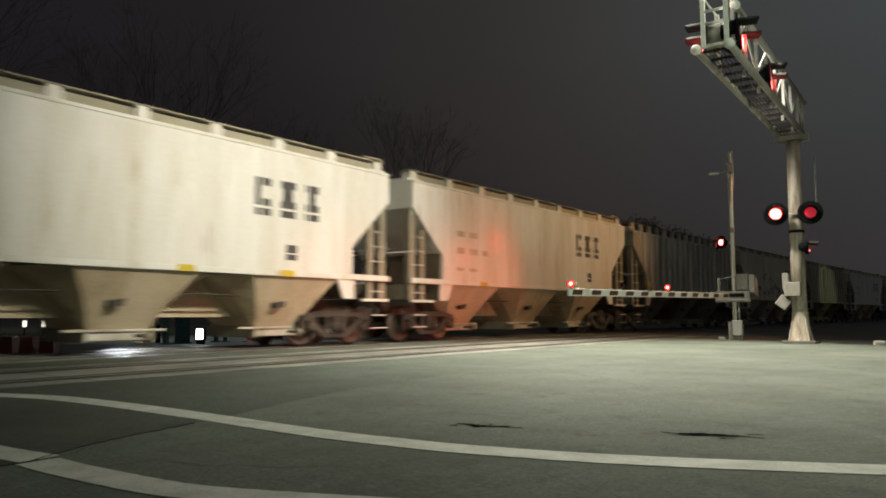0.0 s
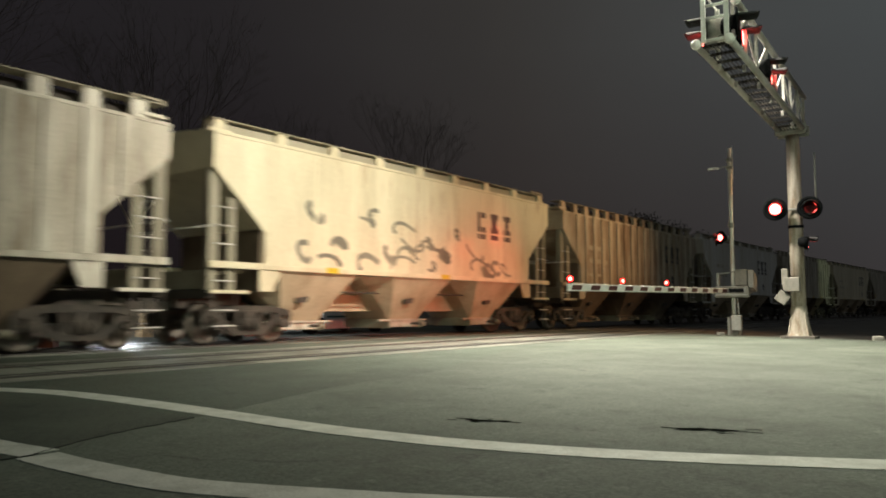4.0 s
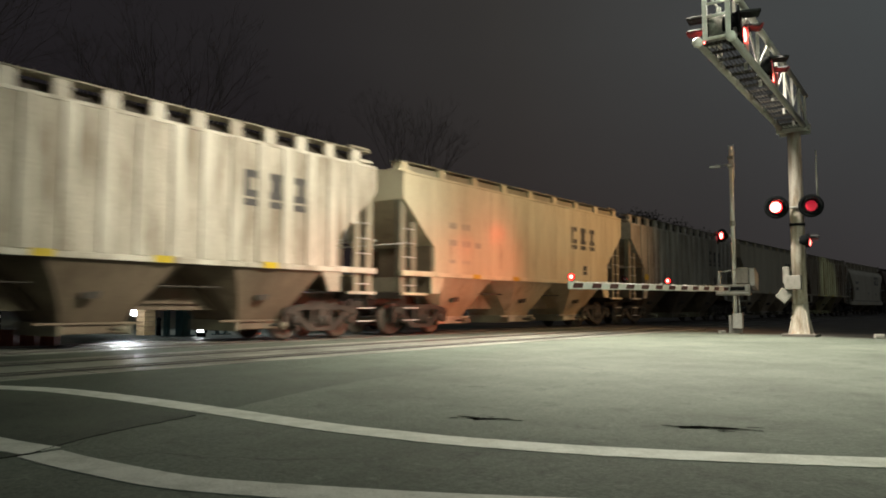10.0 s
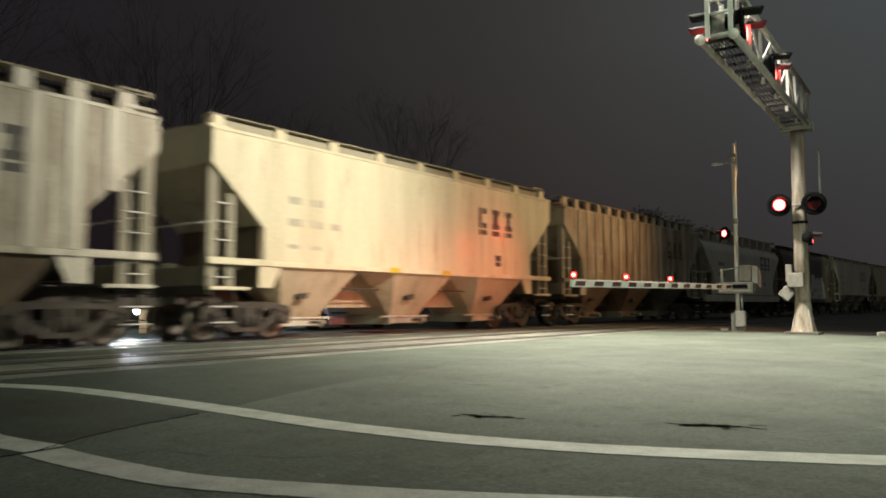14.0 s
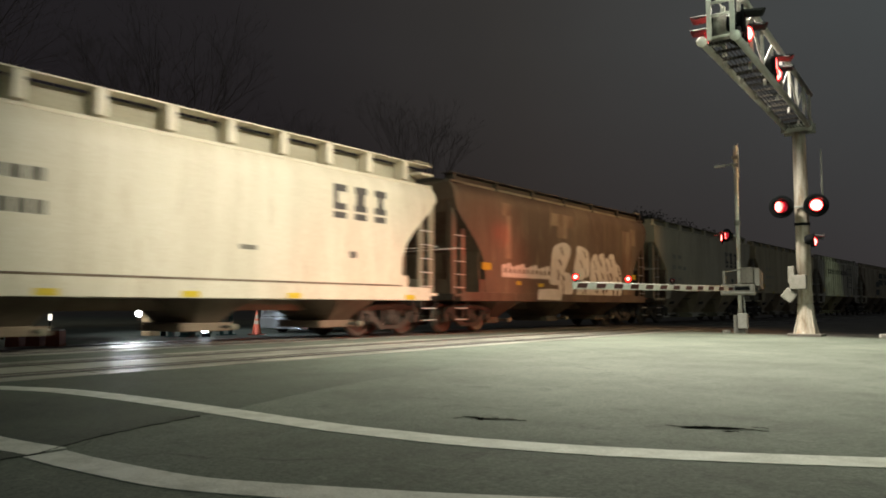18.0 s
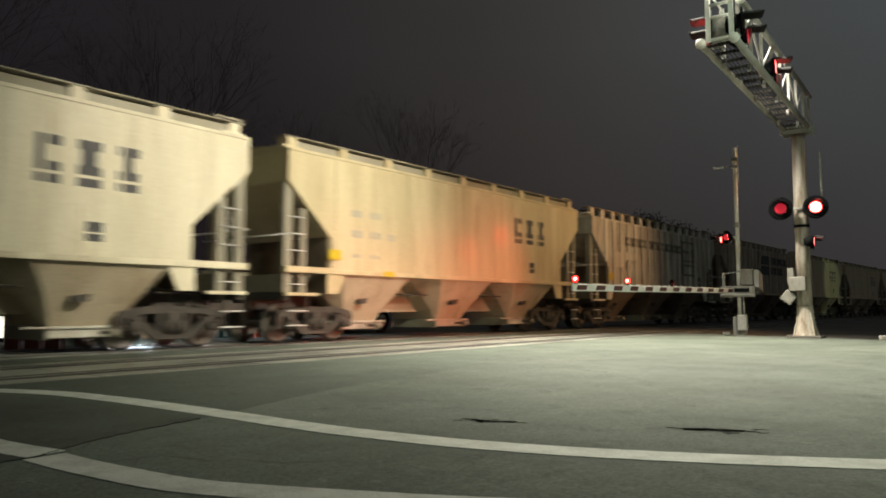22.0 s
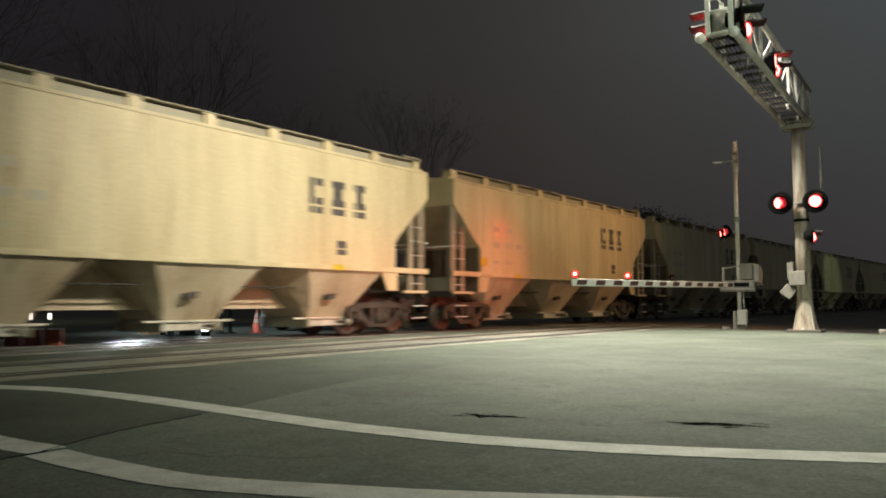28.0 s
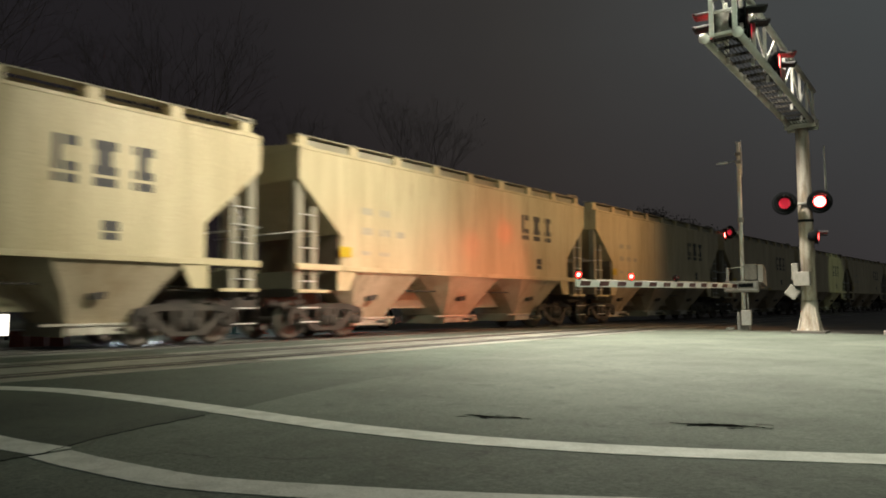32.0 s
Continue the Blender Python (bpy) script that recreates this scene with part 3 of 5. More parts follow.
def signal_light(parent, at, phase, back="black"):
    """A round flashing light: housing, backplate and half visor; a drum of three lens discs turns its lit, its fading or its dark disc to the front (-y)."""
    unit = part("signal_light", lathe([(0.001, 0.34), (0.12, 0.33), (0.195, 0.20), (0.205, 0.0), (0.198, 0.0), (0.188, 0.19), (0.11, 0.32), (0.001, 0.33)], 28, "Y"), M[back], parent, "round flashing light in a black housing", at)
    # black ring added to stop the inward lit disc glowing past the lens
    part("bezel", lathe([(0.160, -0.010), (0.206, -0.010), (0.206, 0.002), (0.172, 0.002), (0.160, -0.010)], 28, "Y"), M["black"], unit)
    part("backplate", lathe([(0.206, 0.012), (0.31, 0.012), (0.31, 0.024), (0.206, 0.024), (0.206, 0.012)], 36, "Y"), M["black"], unit)
    hood = bmesh.new()
    n = 18
    rows = []
    for i in range(n + 1):
        a = math.radians(36 + 108 * i / n)
        reach = 0.36 * (0.35 + 0.65 * max(0.0, math.sin(a)) ** 0.6)
        rows.append([hood.verts.new((r * math.cos(a), y, r * math.sin(a) + d)) for r, y, d in ((0.200, 0.0, 0), (0.200, -reach, -0.03), (0.206, -reach, -0.03), (0.206, 0.0, 0))])
    for a, b in zip(rows, rows[1:]):
        for i in range(4):
            hood.faces.new((a[i], a[(i + 1) % 4], b[(i + 1) % 4], b[i]))
    bmesh.ops.recalc_face_normals(hood, faces=hood.faces[:])
    part("hood", hood, M["visor"], unit)
    lens = bmesh.new()
    depth = 0.098
    for k, (inner, rim) in enumerate(((0, 1), (3, 2), (2, 2))):
        turn = Matrix.Rotation(math.radians(120 * k), 4, "Z")
        rings = [[lens.verts.new(turn @ Vector((r * math.cos(i * math.tau / 28), -depth - y, r * math.sin(i * math.tau / 28)))) for i in range(28)] for r, y in ((0.168, 0.0), (0.142, 0.006), (0.070, 0.014))]
        for n_ring, (a, b) in enumerate(zip(rings, rings[1:])):
            for i in range(28):
                g = lens.faces.new((a[i], a[(i + 1) % 28], b[(i + 1) % 28], b[i]))
                g.material_index = (rim, inner)[n_ring]
                g.smooth = True
        lens.faces.new(rings[-1]).material_index = inner
    bmesh.ops.recalc_face_normals(lens, faces=lens.faces[:])
    m = pose(0, depth - 0.008, 0)
    disc = part("lens", mesh_from("lens", lens, [M["red_hot"], M["red_halo"], M["lens_off"], M["red_dim"]]), None, unit, "round red lens, lit and dark by turns", m)
    LENSES.append((disc, phase, m))
    return unit


def pair(parent, x, y, z, heading, spread, phases, turns=(0, 0), back="black", size=1.0):
    """Two flashing lights on a cross tube; they face along heading (0 faces -y), each turned further by its own angle."""
    m = pose(x, y, z, 0, 0, heading)
    bar = part("cross_tube", rod((-spread, 0.23, 0), (spread, 0.23, 0), 0.03), M["galv"], parent, "", m)
    for sx, ph, turn in zip((-1, 1), phases, turns):
        signal_light(parent, m @ pose(sx * spread, 0, 0, 0, 0, turn) @ Matrix.Diagonal((size, size, size, 1)), ph, back)
    return bar


# cantilever signal: mast, walk-out arm of two pipes with a grating and hand rails, flashing lights on it
MX, MY = -3.33, 21.6
TIP = 13.4
cant = thing("cantilever_signal", "tall galvanised cantilever crossing signal with red flashing lights", "crossing signal", pose(0, 0, 0))
PZ = 5.66
part("mast", rod((MX, MY, 0.05), (MX, MY, PZ + 0.15), 0.195, 0.165, 20), M["galv_rust"], cant, "rust-streaked round steel mast")
for k in range(4):
    a = k * 90 + 45
    fin = prism([(0.15, 0.06), (0.36, 0.06), (0.33, 0.22), (0.20, 0.75), (0.15, 0.75)], -0.012, 0.012, "y")
    part("base_fin", fin, M["galv_rust"], cant, "", pose(MX, MY, 0, 0, 0, a))
part("base_cone", lathe([(0.34, 0.05), (0.31, 0.12), (0.225, 0.5), (0.20, 0.85)], 20, "Z"), M["galv_rust"], cant, "flared mast foot", pose(MX, MY, 0))
part("footing", box(MX - 0.42, MX + 0.42, MY - 0.42, MY + 0.42, -0.05, 0.06, 0.02), M["dirt"], cant, "dark earth-covered footing")
part("mast_cap", lathe([(0.001, 0.05), (0.12, 0.04), (0.18, 0.0)], 18, "Z"), M["galv"], cant, "", pose(MX, MY, PZ + 0.15))
PX = (-3.63, -3.04)
for px in PX:
    part("arm_pipe", rod((px, TIP, PZ), (px, MY + 0.35, PZ), 0.068, None, 16), M["pipe"], cant, "long weathered steel pipe")
    part("pipe_cap", lathe([(0.001, -0.03), (0.07, -0.02), (0.092, 0.0), (0.092, 0.06)], 18, "Y"), M["arm_white"], cant, "pale end cap", pose(px, TIP - 0.01, PZ))
part("mast_bracket", box(PX[0] - 0.1, PX[1] + 0.1, MY - 0.26, MY - 0.2, PZ - 0.14, PZ + 0.14, 0.01), M["galv"], cant)
part("mast_bracket", box(PX[0] - 0.1, PX[1] + 0.1, MY + 0.2, MY + 0.26, PZ - 0.14, PZ + 0.14, 0.01), M["galv"], cant)
for i in range(15):
    y = TIP + 0.25 + i * 0.52
    part("cross_bar", box(PX[0], PX[1], y - 0.02, y + 0.02, PZ - 0.02, PZ + 0.03), M["grating"], cant)
grate = bmesh.new()
for k in range(6):
    gx = PX[0] + 0.11 + k * (PX[1] - PX[0] - 0.22) / 5
    add_box(grate, gx - 0.003, gx + 0.003, TIP + 0.1, MY - 0.3, PZ - 0.045, PZ - 0.022)
for k in range(15):
    gy = TIP + 0.12 + k * (MY - TIP - 0.44) / 14
    add_box(grate, PX[0] + 0.06, PX[1] - 0.06, gy - 0.003, gy + 0.003, PZ - 0.036, PZ - 0.024)
part("walkway_grating", grate, M["grating"], cant, "open dark steel walkway grating")
RZ = PZ + 0.95
NEAR_RZ = PZ + 0.79           # the upper pipe falls a little towards the tip
# upper chord pipe over one lower pipe, with posts and braces between them
part("upper_pipe", rod((PX[1] + 0.07, TIP + 0.25, NEAR_RZ), (PX[1], MY + 0.3, RZ), 0.062, None, 14), M["pipe"], cant, "upper weathered pipe")
part("pipe_cap", lathe([(0.001, -0.03), (0.07, -0.02), (0.088, 0.0), (0.088, 0.06)], 18, "Y"), M["arm_white"], cant, "pale end cap", pose(PX[1] + 0.07, TIP + 0.24, NEAR_RZ))
for i in range(9):
    y = TIP + 0.35 + i * (MY - TIP - 0.3) / 8
    part("truss_post", box(PX[1] - 0.03, PX[1] + 0.03, y - 0.03, y + 0.03, PZ + 0.08, NEAR_RZ - 0.03 + (RZ - NEAR_RZ) * i / 8), M["pipe"], cant)
    if i < 8:
        up = i % 2 == 0
        part("truss_brace", rod((PX[1], y, PZ + 0.08 if up else NEAR_RZ + (RZ - NEAR_RZ) * i / 8 - 0.05), (PX[1], y + (MY - TIP - 0.3) / 8, NEAR_RZ + (RZ - NEAR_RZ) * i / 8 - 0.03 if up else PZ + 0.08), 0.024, None, 6), M["pipe"], cant)
# cage at the end of the walkway
for px in (PX[0] + 0.12, PX[1] - 0.06):
    for y in (TIP + 0.1, TIP + 1.15):
        part("cage_post", box(px - 0.038, px + 0.038, y - 0.038, y + 0.038, PZ + 0.03, RZ + 0.08), M["arm_white"], cant)
    part("cage_rail", rod((px, TIP + 0.1, RZ + 0.06), (px, TIP + 1.15, RZ + 0.06), 0.02, None, 8), M["arm_white"], cant)
    part("cage_rail", rod((px, TIP + 0.1, PZ + 0.5), (px, TIP + 1.15, PZ + 0.5), 0.02, None, 8), M["arm_white"], cant)
for z in (PZ + 0.06, PZ + 0.48, PZ + 0.72, RZ + 0.06):
    part("cage_rail", rod((PX[0] + 0.12, TIP + 0.1, z), (PX[1] - 0.06, TIP + 0.1, z), 0.03, None, 8), M["arm_white"], cant)
part("end_plate", box(PX[0], PX[1], MY + 0.30, MY + 0.34, PZ - 0.1, PZ + 0.1, 0.01), M["galv"], cant)
for i in range(5):
    y = TIP + 1.3 + i * 1.35
    part("conduit_clip", box(PX[0] + 0.07, PX[0] + 0.13, y - 0.03, y + 0.03, PZ - 0.16, PZ - 0.02, 0.006), M["galv"], cant)
    part("conduit_clip", box(PX[1] - 0.13, PX[1] - 0.07, y + 0.3, y + 0.36, PZ - 0.16, PZ - 0.02, 0.006), M["galv"], cant)
# lights over the road: some face the track, some face away from it
pair(cant, PX[0] - 0.02, TIP + 0.70, PZ + 0.42, -73, 0.34, (0.5, 0.0), (0, 0), "galv")
pair(cant, PX[1] + 0.02, TIP + 0.85, PZ + 0.40, 98, 0.38, (None, 0.5))
pair(cant, PX[1] + 0.02, TIP + 3.65, PZ + 0.34, 99, 0.38, (0.0, 0.5))
for y in (TIP + 0.75, TIP + 4.3):
    part("junction_box", box(PX[0] + 0.2, PX[1] - 0.2, y - 0.12, y + 0.12, PZ + 0.25, PZ + 0.5, 0.01), M["galv"], cant)
# lights on the mast: a pair faces the side road, a pair faces away
pair(cant, MX + 0.0, MY - 0.45, 3.46, 13, 0.42, (0.5, 0.0))
part("mast_clamp", lathe([(0.20, -0.04), (0.20, 0.04)], 18, "Z"), M["black"], cant, "", pose(MX, MY, 3.0))
pair(cant, MX + 0.28, MY, 2.55, 98, 0.38, (0.0, 0.5), (0, 0), "black", 0.72)
part("control_box", box(MX - 0.30, MX + 0.10, MY - 0.44, MY - 0.20, 1.24, 1.62, 0.02), M["grey_box"], cant, "small grey steel box")
part("control_box", box(MX - 0.36, MX - 0.20, MY - 0.30, MY - 0.10, 1.40, 1.86, 0.02), M["grey_box"], cant, "small grey steel box")
part("sign_back", box(-0.16, 0.16, -0.06, 0.06, -0.16, 0.16, 0.03), M["grey_box"], cant, "tilted square grey plate", pose(MX - 0.34, MY - 0.30, 1.08, 0, 38, 0))
part("antenna", rod((MX + 0.52, MY, 3.6), (MX + 0.52, MY, 5.0), 0.03, 0.02, 8), M["galv"], cant, "thin upright pole beside the mast")
part("antenna_bracket", rod((MX + 0.1, MY, 3.72), (MX + 0.52, MY, 3.72), 0.02, None, 6), M["galv"], cant)

# crossing gate: post with crossbuck and flashing lights, mechanism, lowered striped arm with three lamps
GX, GY = -5.42, 23.4
gate = thing("crossing_gate", "lowered crossing gate with a red and white striped arm", "crossing gate")
part("post", rod((GX, GY, 0.1), (GX, GY, 5.78), 0.062, None, 14), M["arm_white"], gate)
part("post_base", box(GX - 0.17, GX + 0.17, GY - 0.17, GY + 0.17, -0.04, 0.52, 0.02), M["galv"], gate, "grey steel pedestal")
part("base_box", box(GX - 0.02, GX + 0.26, GY - 0.30, GY - 0.12, 0.12, 0.58, 0.02), M["galv"], gate)
part("mechanism", box(GX + 0.07, GX + 0.43, GY - 0.10, GY + 0.32, 1.48, 1.98, 0.03), M["grey_box"], gate, "grey gate motor housing")
part("mechanism_tray", box(GX - 0.50, GX + 0.50, GY - 0.26, GY - 0.07, 1.12, 1.46, 0.025), M["grey_box"], gate, "grey steel tray")
# raised black strip: the slot's inner shade is put into its colour
part("tray_slot", box(GX - 0.10, GX + 0.40, GY - 0.268, GY - 0.255, 1.27, 1.39, 0.004), M["black"], gate, "black strip for the shaded slot of the tray")
part("tray_rib", box(GX - 0.46, GX + 0.46, GY - 0.285, GY - 0.262, 1.18, 1.225, 0.004), M["galv"], gate)
part("upright", box(GX - 0.44, GX - 0.37, GY - 0.2, GY - 0.1, 1.46, 1.88, 0.01), M["galv"], gate)
part("upright_strut", rod((GX - 0.40, GY - 0.15, 1.84), (GX + 0.10, GY - 0.05, 1.92), 0.018, None, 6), M["galv"], gate)
part("counterweight", prism([(-0.55, 1.42), (-0.1, 1.30), (-0.02, 1.34), (-0.02, 1.80), (-0.55, 1.95)], GX + 0.46, GX + 0.60, "x"), M["galv"], gate, "pale counterweight plate", pose(0, GY + 0.45, 0))
part("conduit", rod((GX + 0.17, GY - 0.12, 0.5), (GX + 0.14, GY - 0.12, 1.14), 0.022, None, 8), M["galv"], gate)
part("arm_fork", box(GX + 0.36, GX + 0.44, GY - 0.3, GY + 0.6, 1.26, 1.42, 0.01), M["galv"], gate)
part("post_collar", lathe([(0.075, -0.08), (0.09, -0.06), (0.09, 0.06), (0.075, 0.08)], 14, "Z"), M["galv"], gate, "", pose(GX, GY, 3.35))
for z in (5.15, 5.4):
    part("sign_clamp", box(GX - 0.09, GX + 0.09, GY - 0.09, GY + 0.09, z - 0.05, z + 0.05, 0.01), M["galv"], gate)
# crossbuck, seen edge on
for tilt in (45, -45):
    part("crossbuck_board", box(-0.008, 0.008, -0.61, 0.61, -0.115, 0.115), M["arm_white"], gate, "white crossbuck board", pose(GX + 0.085 + 0.009 * (tilt > 0), GY, 5.25, 0, 0, 13) @ pose(0, 0, 0, tilt, 0, 0))
part("side_lamp_arm", rod((GX - 0.06, GY, 5.22), (GX - 0.34, GY, 5.17), 0.016, None, 6), M["galv"], gate)
part("side_lamp", box(GX - 0.64, GX - 0.32, GY - 0.06, GY + 0.06, 5.15, 5.21, 0.01), M["arm_white"], gate, "small pale fixture")
pair(gate, GX - 0.38, GY - 0.1, 2.95, -66, 0.38, (0.0, 0.5), (0, 34), "black", 0.66)
part("light_bracket", rod((GX - 0.05, GY, 2.95), (GX - 0.2, GY, 2.95), 0.03, None, 8), M["galv"], gate)
AX, AY, AZ = GX - 0.1, GY - 0.2, 1.32
TX, TY, TZ = -6.38, 13.6, 1.215
arm_dir = Vector((TX - AX, TY - AY, TZ - AZ))
ARM = arm_dir.length
arm_m = Matrix.Translation((AX, AY, AZ)) @ arm_dir.to_track_quat("-Y", "Z").to_matrix().to_4x4()
arm = part("gate_arm", box(-0.025, 0.025, -ARM, 0.15, -0.075, 0.075, 0.006), M["arm_white"], gate, "long white striped gate arm", arm_m)
STRIPE = 0.405
for i in range(12):
    y0 = -ARM + 0.12 + i * 2 * STRIPE
    skew = 0.06
    for sx in (-0.0265, 0.0245):
        part("red_stripe", prism([(y0, -0.052), (y0 + STRIPE, -0.052), (y0 + STRIPE + skew, 0.052), (y0 + skew, 0.052)], sx, sx + 0.002, "x"), M["arm_red"], arm, "red reflective stripe")
for along, phase in ((0.12, None), (2.5, 0.86), (5.0, 0.36)):
    lamp_m = arm_m @ pose(0, -ARM + along, 0.175, 0, 0, 24)
    lamp = part("gate_lamp", lathe([(0.068, -0.05), (0.078, -0.05), (0.078, 0.05), (0.068, 0.05), (0.068, -0.05)], 18, "Y"), M["black"], gate, "small round red lamp on the arm", lamp_m)
    part("stem", box(-0.02, 0.02, -0.02, 0.02, -0.105, -0.07), M["black"], lamp)
    disc = lathe([(0.001, -0.022), (0.036, -0.019), (0.064, -0.001), (0.064, 0.001), (0.036, 0.019), (0.001, 0.022)], 20, "Y")
    bulb = part("lens", mesh_from("lens", disc, [M["gate_red"], M["lens_off"], M["gate_core"]]), None, lamp, "lit red lamp lens", pose(0, 0, 0))
    for f in bulb.data.polygons:
        f.material_index = 1 if phase is not None and f.center.y > 0 else (2 if math.hypot(f.center.x, f.center.z) < 0.034 else 0)
    if phase is not None:
        LENSES.append((bulb, phase, pose(0, 0, 0)))


# ---- things beyond the tracks ----
def traffic_cone(x, y):
    t = thing("traffic_cone", "orange traffic cone with white bands on the ground", "traffic cone", pose(x, y, -0.012))
    part("base", box(-0.18, 0.18, -0.18, 0.18, 0, 0.03, 0.01), M["orange"], t)
    r = lambda z: 0.135 - 0.115 * (z - 0.03) / 0.68
    # bands are coloured below white so that the cone looks dim
    for name, z0, z1, m in (("cone_body", 0.03, 0.30, "orange"), ("band", 0.30, 0.40, "dull"), ("cone_body", 0.40, 0.46, "orange"), ("band", 0.46, 0.56, "dull"), ("cone_body", 0.56, 0.71, "orange")):
        part(name, lathe([(r(z0), z0), (r(z1), z1)] + ([(0.001, z1)] if z1 > 0.7 else []), 18, "Z"), M[m], t)
    return t


traffic_cone(-16.35, 13.9)


def parked_car(x, y, heading):
    """A white van; its wheel arches are cut into both sides."""
    t = thing("parked_van", "white van parked along the far side of the track", "van", pose(x, y, -0.012, 0, 0, heading))
    side = [(-2.5, 0.22), (-2.52, 1.0), (-2.45, 1.95), (-2.3, 2.05), (0.6, 2.05), (0.95, 1.95), (1.55, 1.28), (2.05, 1.08), (2.18, 0.9), (2.22, 0.55), (2.2, 0.10), (1.98, 0.10)]
    for cx in (1.45, -1.65):
        side += [(cx + 0.50 * math.cos(a), 0.34 + 0.52 * math.sin(a)) for a in [math.pi * (-0.12 + 1.24 * k / 11) for k in range(12)]]
    side += [(-2.2, 0.20)]
    for sy in (-0.9, 0.84):
        part("side_panel", prism(side, sy, sy + 0.06, "y"), M["carwhite"], t, "glossy white side panel with wheel arches")
    inner = [(-2.49, 0.5), (-2.44, 1.93), (-2.28, 2.03), (0.58, 2.03), (0.93, 1.93), (1.53, 1.26), (2.03, 1.06), (2.16, 0.88), (2.19, 0.5)]
    part("body", prism(inner, -0.835, 0.835, "y"), M["carwhite"], t, "glossy white body")
    part("wheel_housing", box(-2.2, 2.05, -0.60, 0.60, 0.22, 0.505), M["rubber"], t, "dark underbody")
    for sy in (-0.905, 0.895):
        part("side_window", prism([(-0.35, 1.25), (-0.35, 1.82), (0.62, 1.82), (0.88, 1.76), (1.38, 1.25)], sy, sy + 0.01, "y"), M["glass"], t)
        part("trim", box(-1.05, 0.88, sy, sy + 0.012, 0.50, 0.56), M["tealpost"], t)
        for cx in (1.45, -1.65):
            w = part("wheel", lathe([(0.22, -0.11), (0.36, -0.11), (0.40, -0.07), (0.40, 0.07), (0.36, 0.11), (0.22, 0.11)], 26, "Y"), M["rubber"], t, "black tyre", pose(cx, math.copysign(0.74, sy), 0.40))
            part("rim", lathe([(0.001, 0.05), (0.19, 0.04), (0.225, 0.10), (0.001, 0.02)] if sy > 0 else [(0.001, -0.05), (0.19, -0.04), (0.225, -0.10), (0.001, -0.02)], 20, "Y"), M["galv"], w)
    part("windscreen", prism([(0.97, 1.94), (1.53, 1.30), (1.56, 1.32), (1.00, 1.97)], -0.78, 0.78, "y"), M["glass"], t)
    for sy in (-0.65, 0.65):
        part("headlight", box(2.10, 2.23, sy - 0.18, sy + 0.18, 0.72, 0.88, 0.03), M["glass"], t)
    part("bumper", box(2.14, 2.28, -0.90, 0.90, 0.12, 0.48, 0.03), M["carwhite"], t)
    return t


parked_car(-17.0, 17.6, -90)
spot("floodlight_beam", (-15.85, 12.1, 0.42), (-16.1, 16.0, 0.55), 260, (0.72, 0.86, 1.0), 46, 0.8, 0.06)


def lamp_pillar(x, y):
    t = thing("lamp_pillar", "tan block pillar with a bright lamp beside it", "pillar", pose(x, y, -0.012))
    for i in range(7):
        part("block", box(-0.19, 0.19, -0.17, 0.17, 0.005 + i * 0.125, 0.12 + i * 0.125, 0.008), M["brick"], t)
    part("lamp_bracket", rod((-0.19, -0.05, 0.72), (-0.33, -0.15, 0.64), 0.015, None, 6), M["black"], t)
    part("lamp", lathe([(0.001, -0.10), (0.07, -0.08), (0.10, 0.0), (0.07, 0.08), (0.001, 0.10)], 16, "Z"), M["lamp_lit"], t, "glowing round lamp", pose(-0.34, -0.16, 0.62))
    return t


lamp_pillar(-18.2, 11.75)
# added spots near the lamp: one pools on the crossing, one brightens the blocks
spot("added_pillar_spot", (-18.0, 11.0, 0.85), (-13.2, 8.6, 0.0), 380, (0.85, 0.93, 1.0), 34, 1.0, 0.2)
spot("added_pillar_spot", (-17.75, 10.75, 0.60), (-18.15, 11.75, 0.45), 40, (1.0, 0.95, 0.85), 80, 1.0, 0.08)


def low_lamp(x, y):
    t = thing("ground_floodlight", "small bluish white floodlight on a low stand", "floodlight", pose(x, y, -0.012, 0, 0, 25))
    part("stand", box(-0.12, 0.12, -0.02, 0.02, 0, 0.1, 0.006), M["black"], t)
    part("housing", box(-0.14, 0.14, -0.06, 0.06, 0.1, 0.42, 0.01), M["black"], t)
    part("glass", box(-0.09, 0.09, -0.07, -0.061, 0.13, 0.39), M["lamp_lit"], t, "bright lit glass")
    return t


low_lamp(-16.0, 11.93)
for x, y, w, h in ((-16.95, 11.55, 0.07, 1.9), (-16.85, 11.98, 0.16, 1.9), (-16.9, 13.12, 0.05, 1.5), (-16.9, 13.42, 0.05, 1.5)):
    post = thing("steel_post", "dark teal steel post standing by the track", "post", pose(x, y, -0.012), "teal posts")
    part("shaft", box(-w, w, -w * 0.8, w * 0.8, 0, h, 0.01), M["tealpost"], post)
    part("foot", box(-w - 0.06, w + 0.06, -w - 0.06, w + 0.06, 0, 0.03), M["tealpost"], post)
hydrant = thing("water_pipe", "short black pipe with a round cap", "pipe", pose(-17.6, 11.75, -0.012))
part("riser", rod((0, 0, 0), (0, 0, 0.42), 0.07, 0.05, 12), M["black"], hydrant)
part("cap", lathe([(0.001, 0.50), (0.05, 0.48), (0.07, 0.42), (0.05, 0.40)], 12, "Z"), M["black"], hydrant)


def planter(x, y, k):
    t = thing("barrier_block", "dull red plastic barrier block with a pale top", "barrier", pose(x, y, -0.012, 0, 0, 35), "row of red blocks")
    part("block", prism([(-0.14, 0), (0.14, 0), (0.125, 0.32), (-0.125, 0.32)], -0.13, 0.13, "y"), M["red_block"], t)
    part("lid", box(-0.12, 0.12, -0.12, 0.12, 0.32, 0.345, 0.01), M["arm_white"], t)
    return t


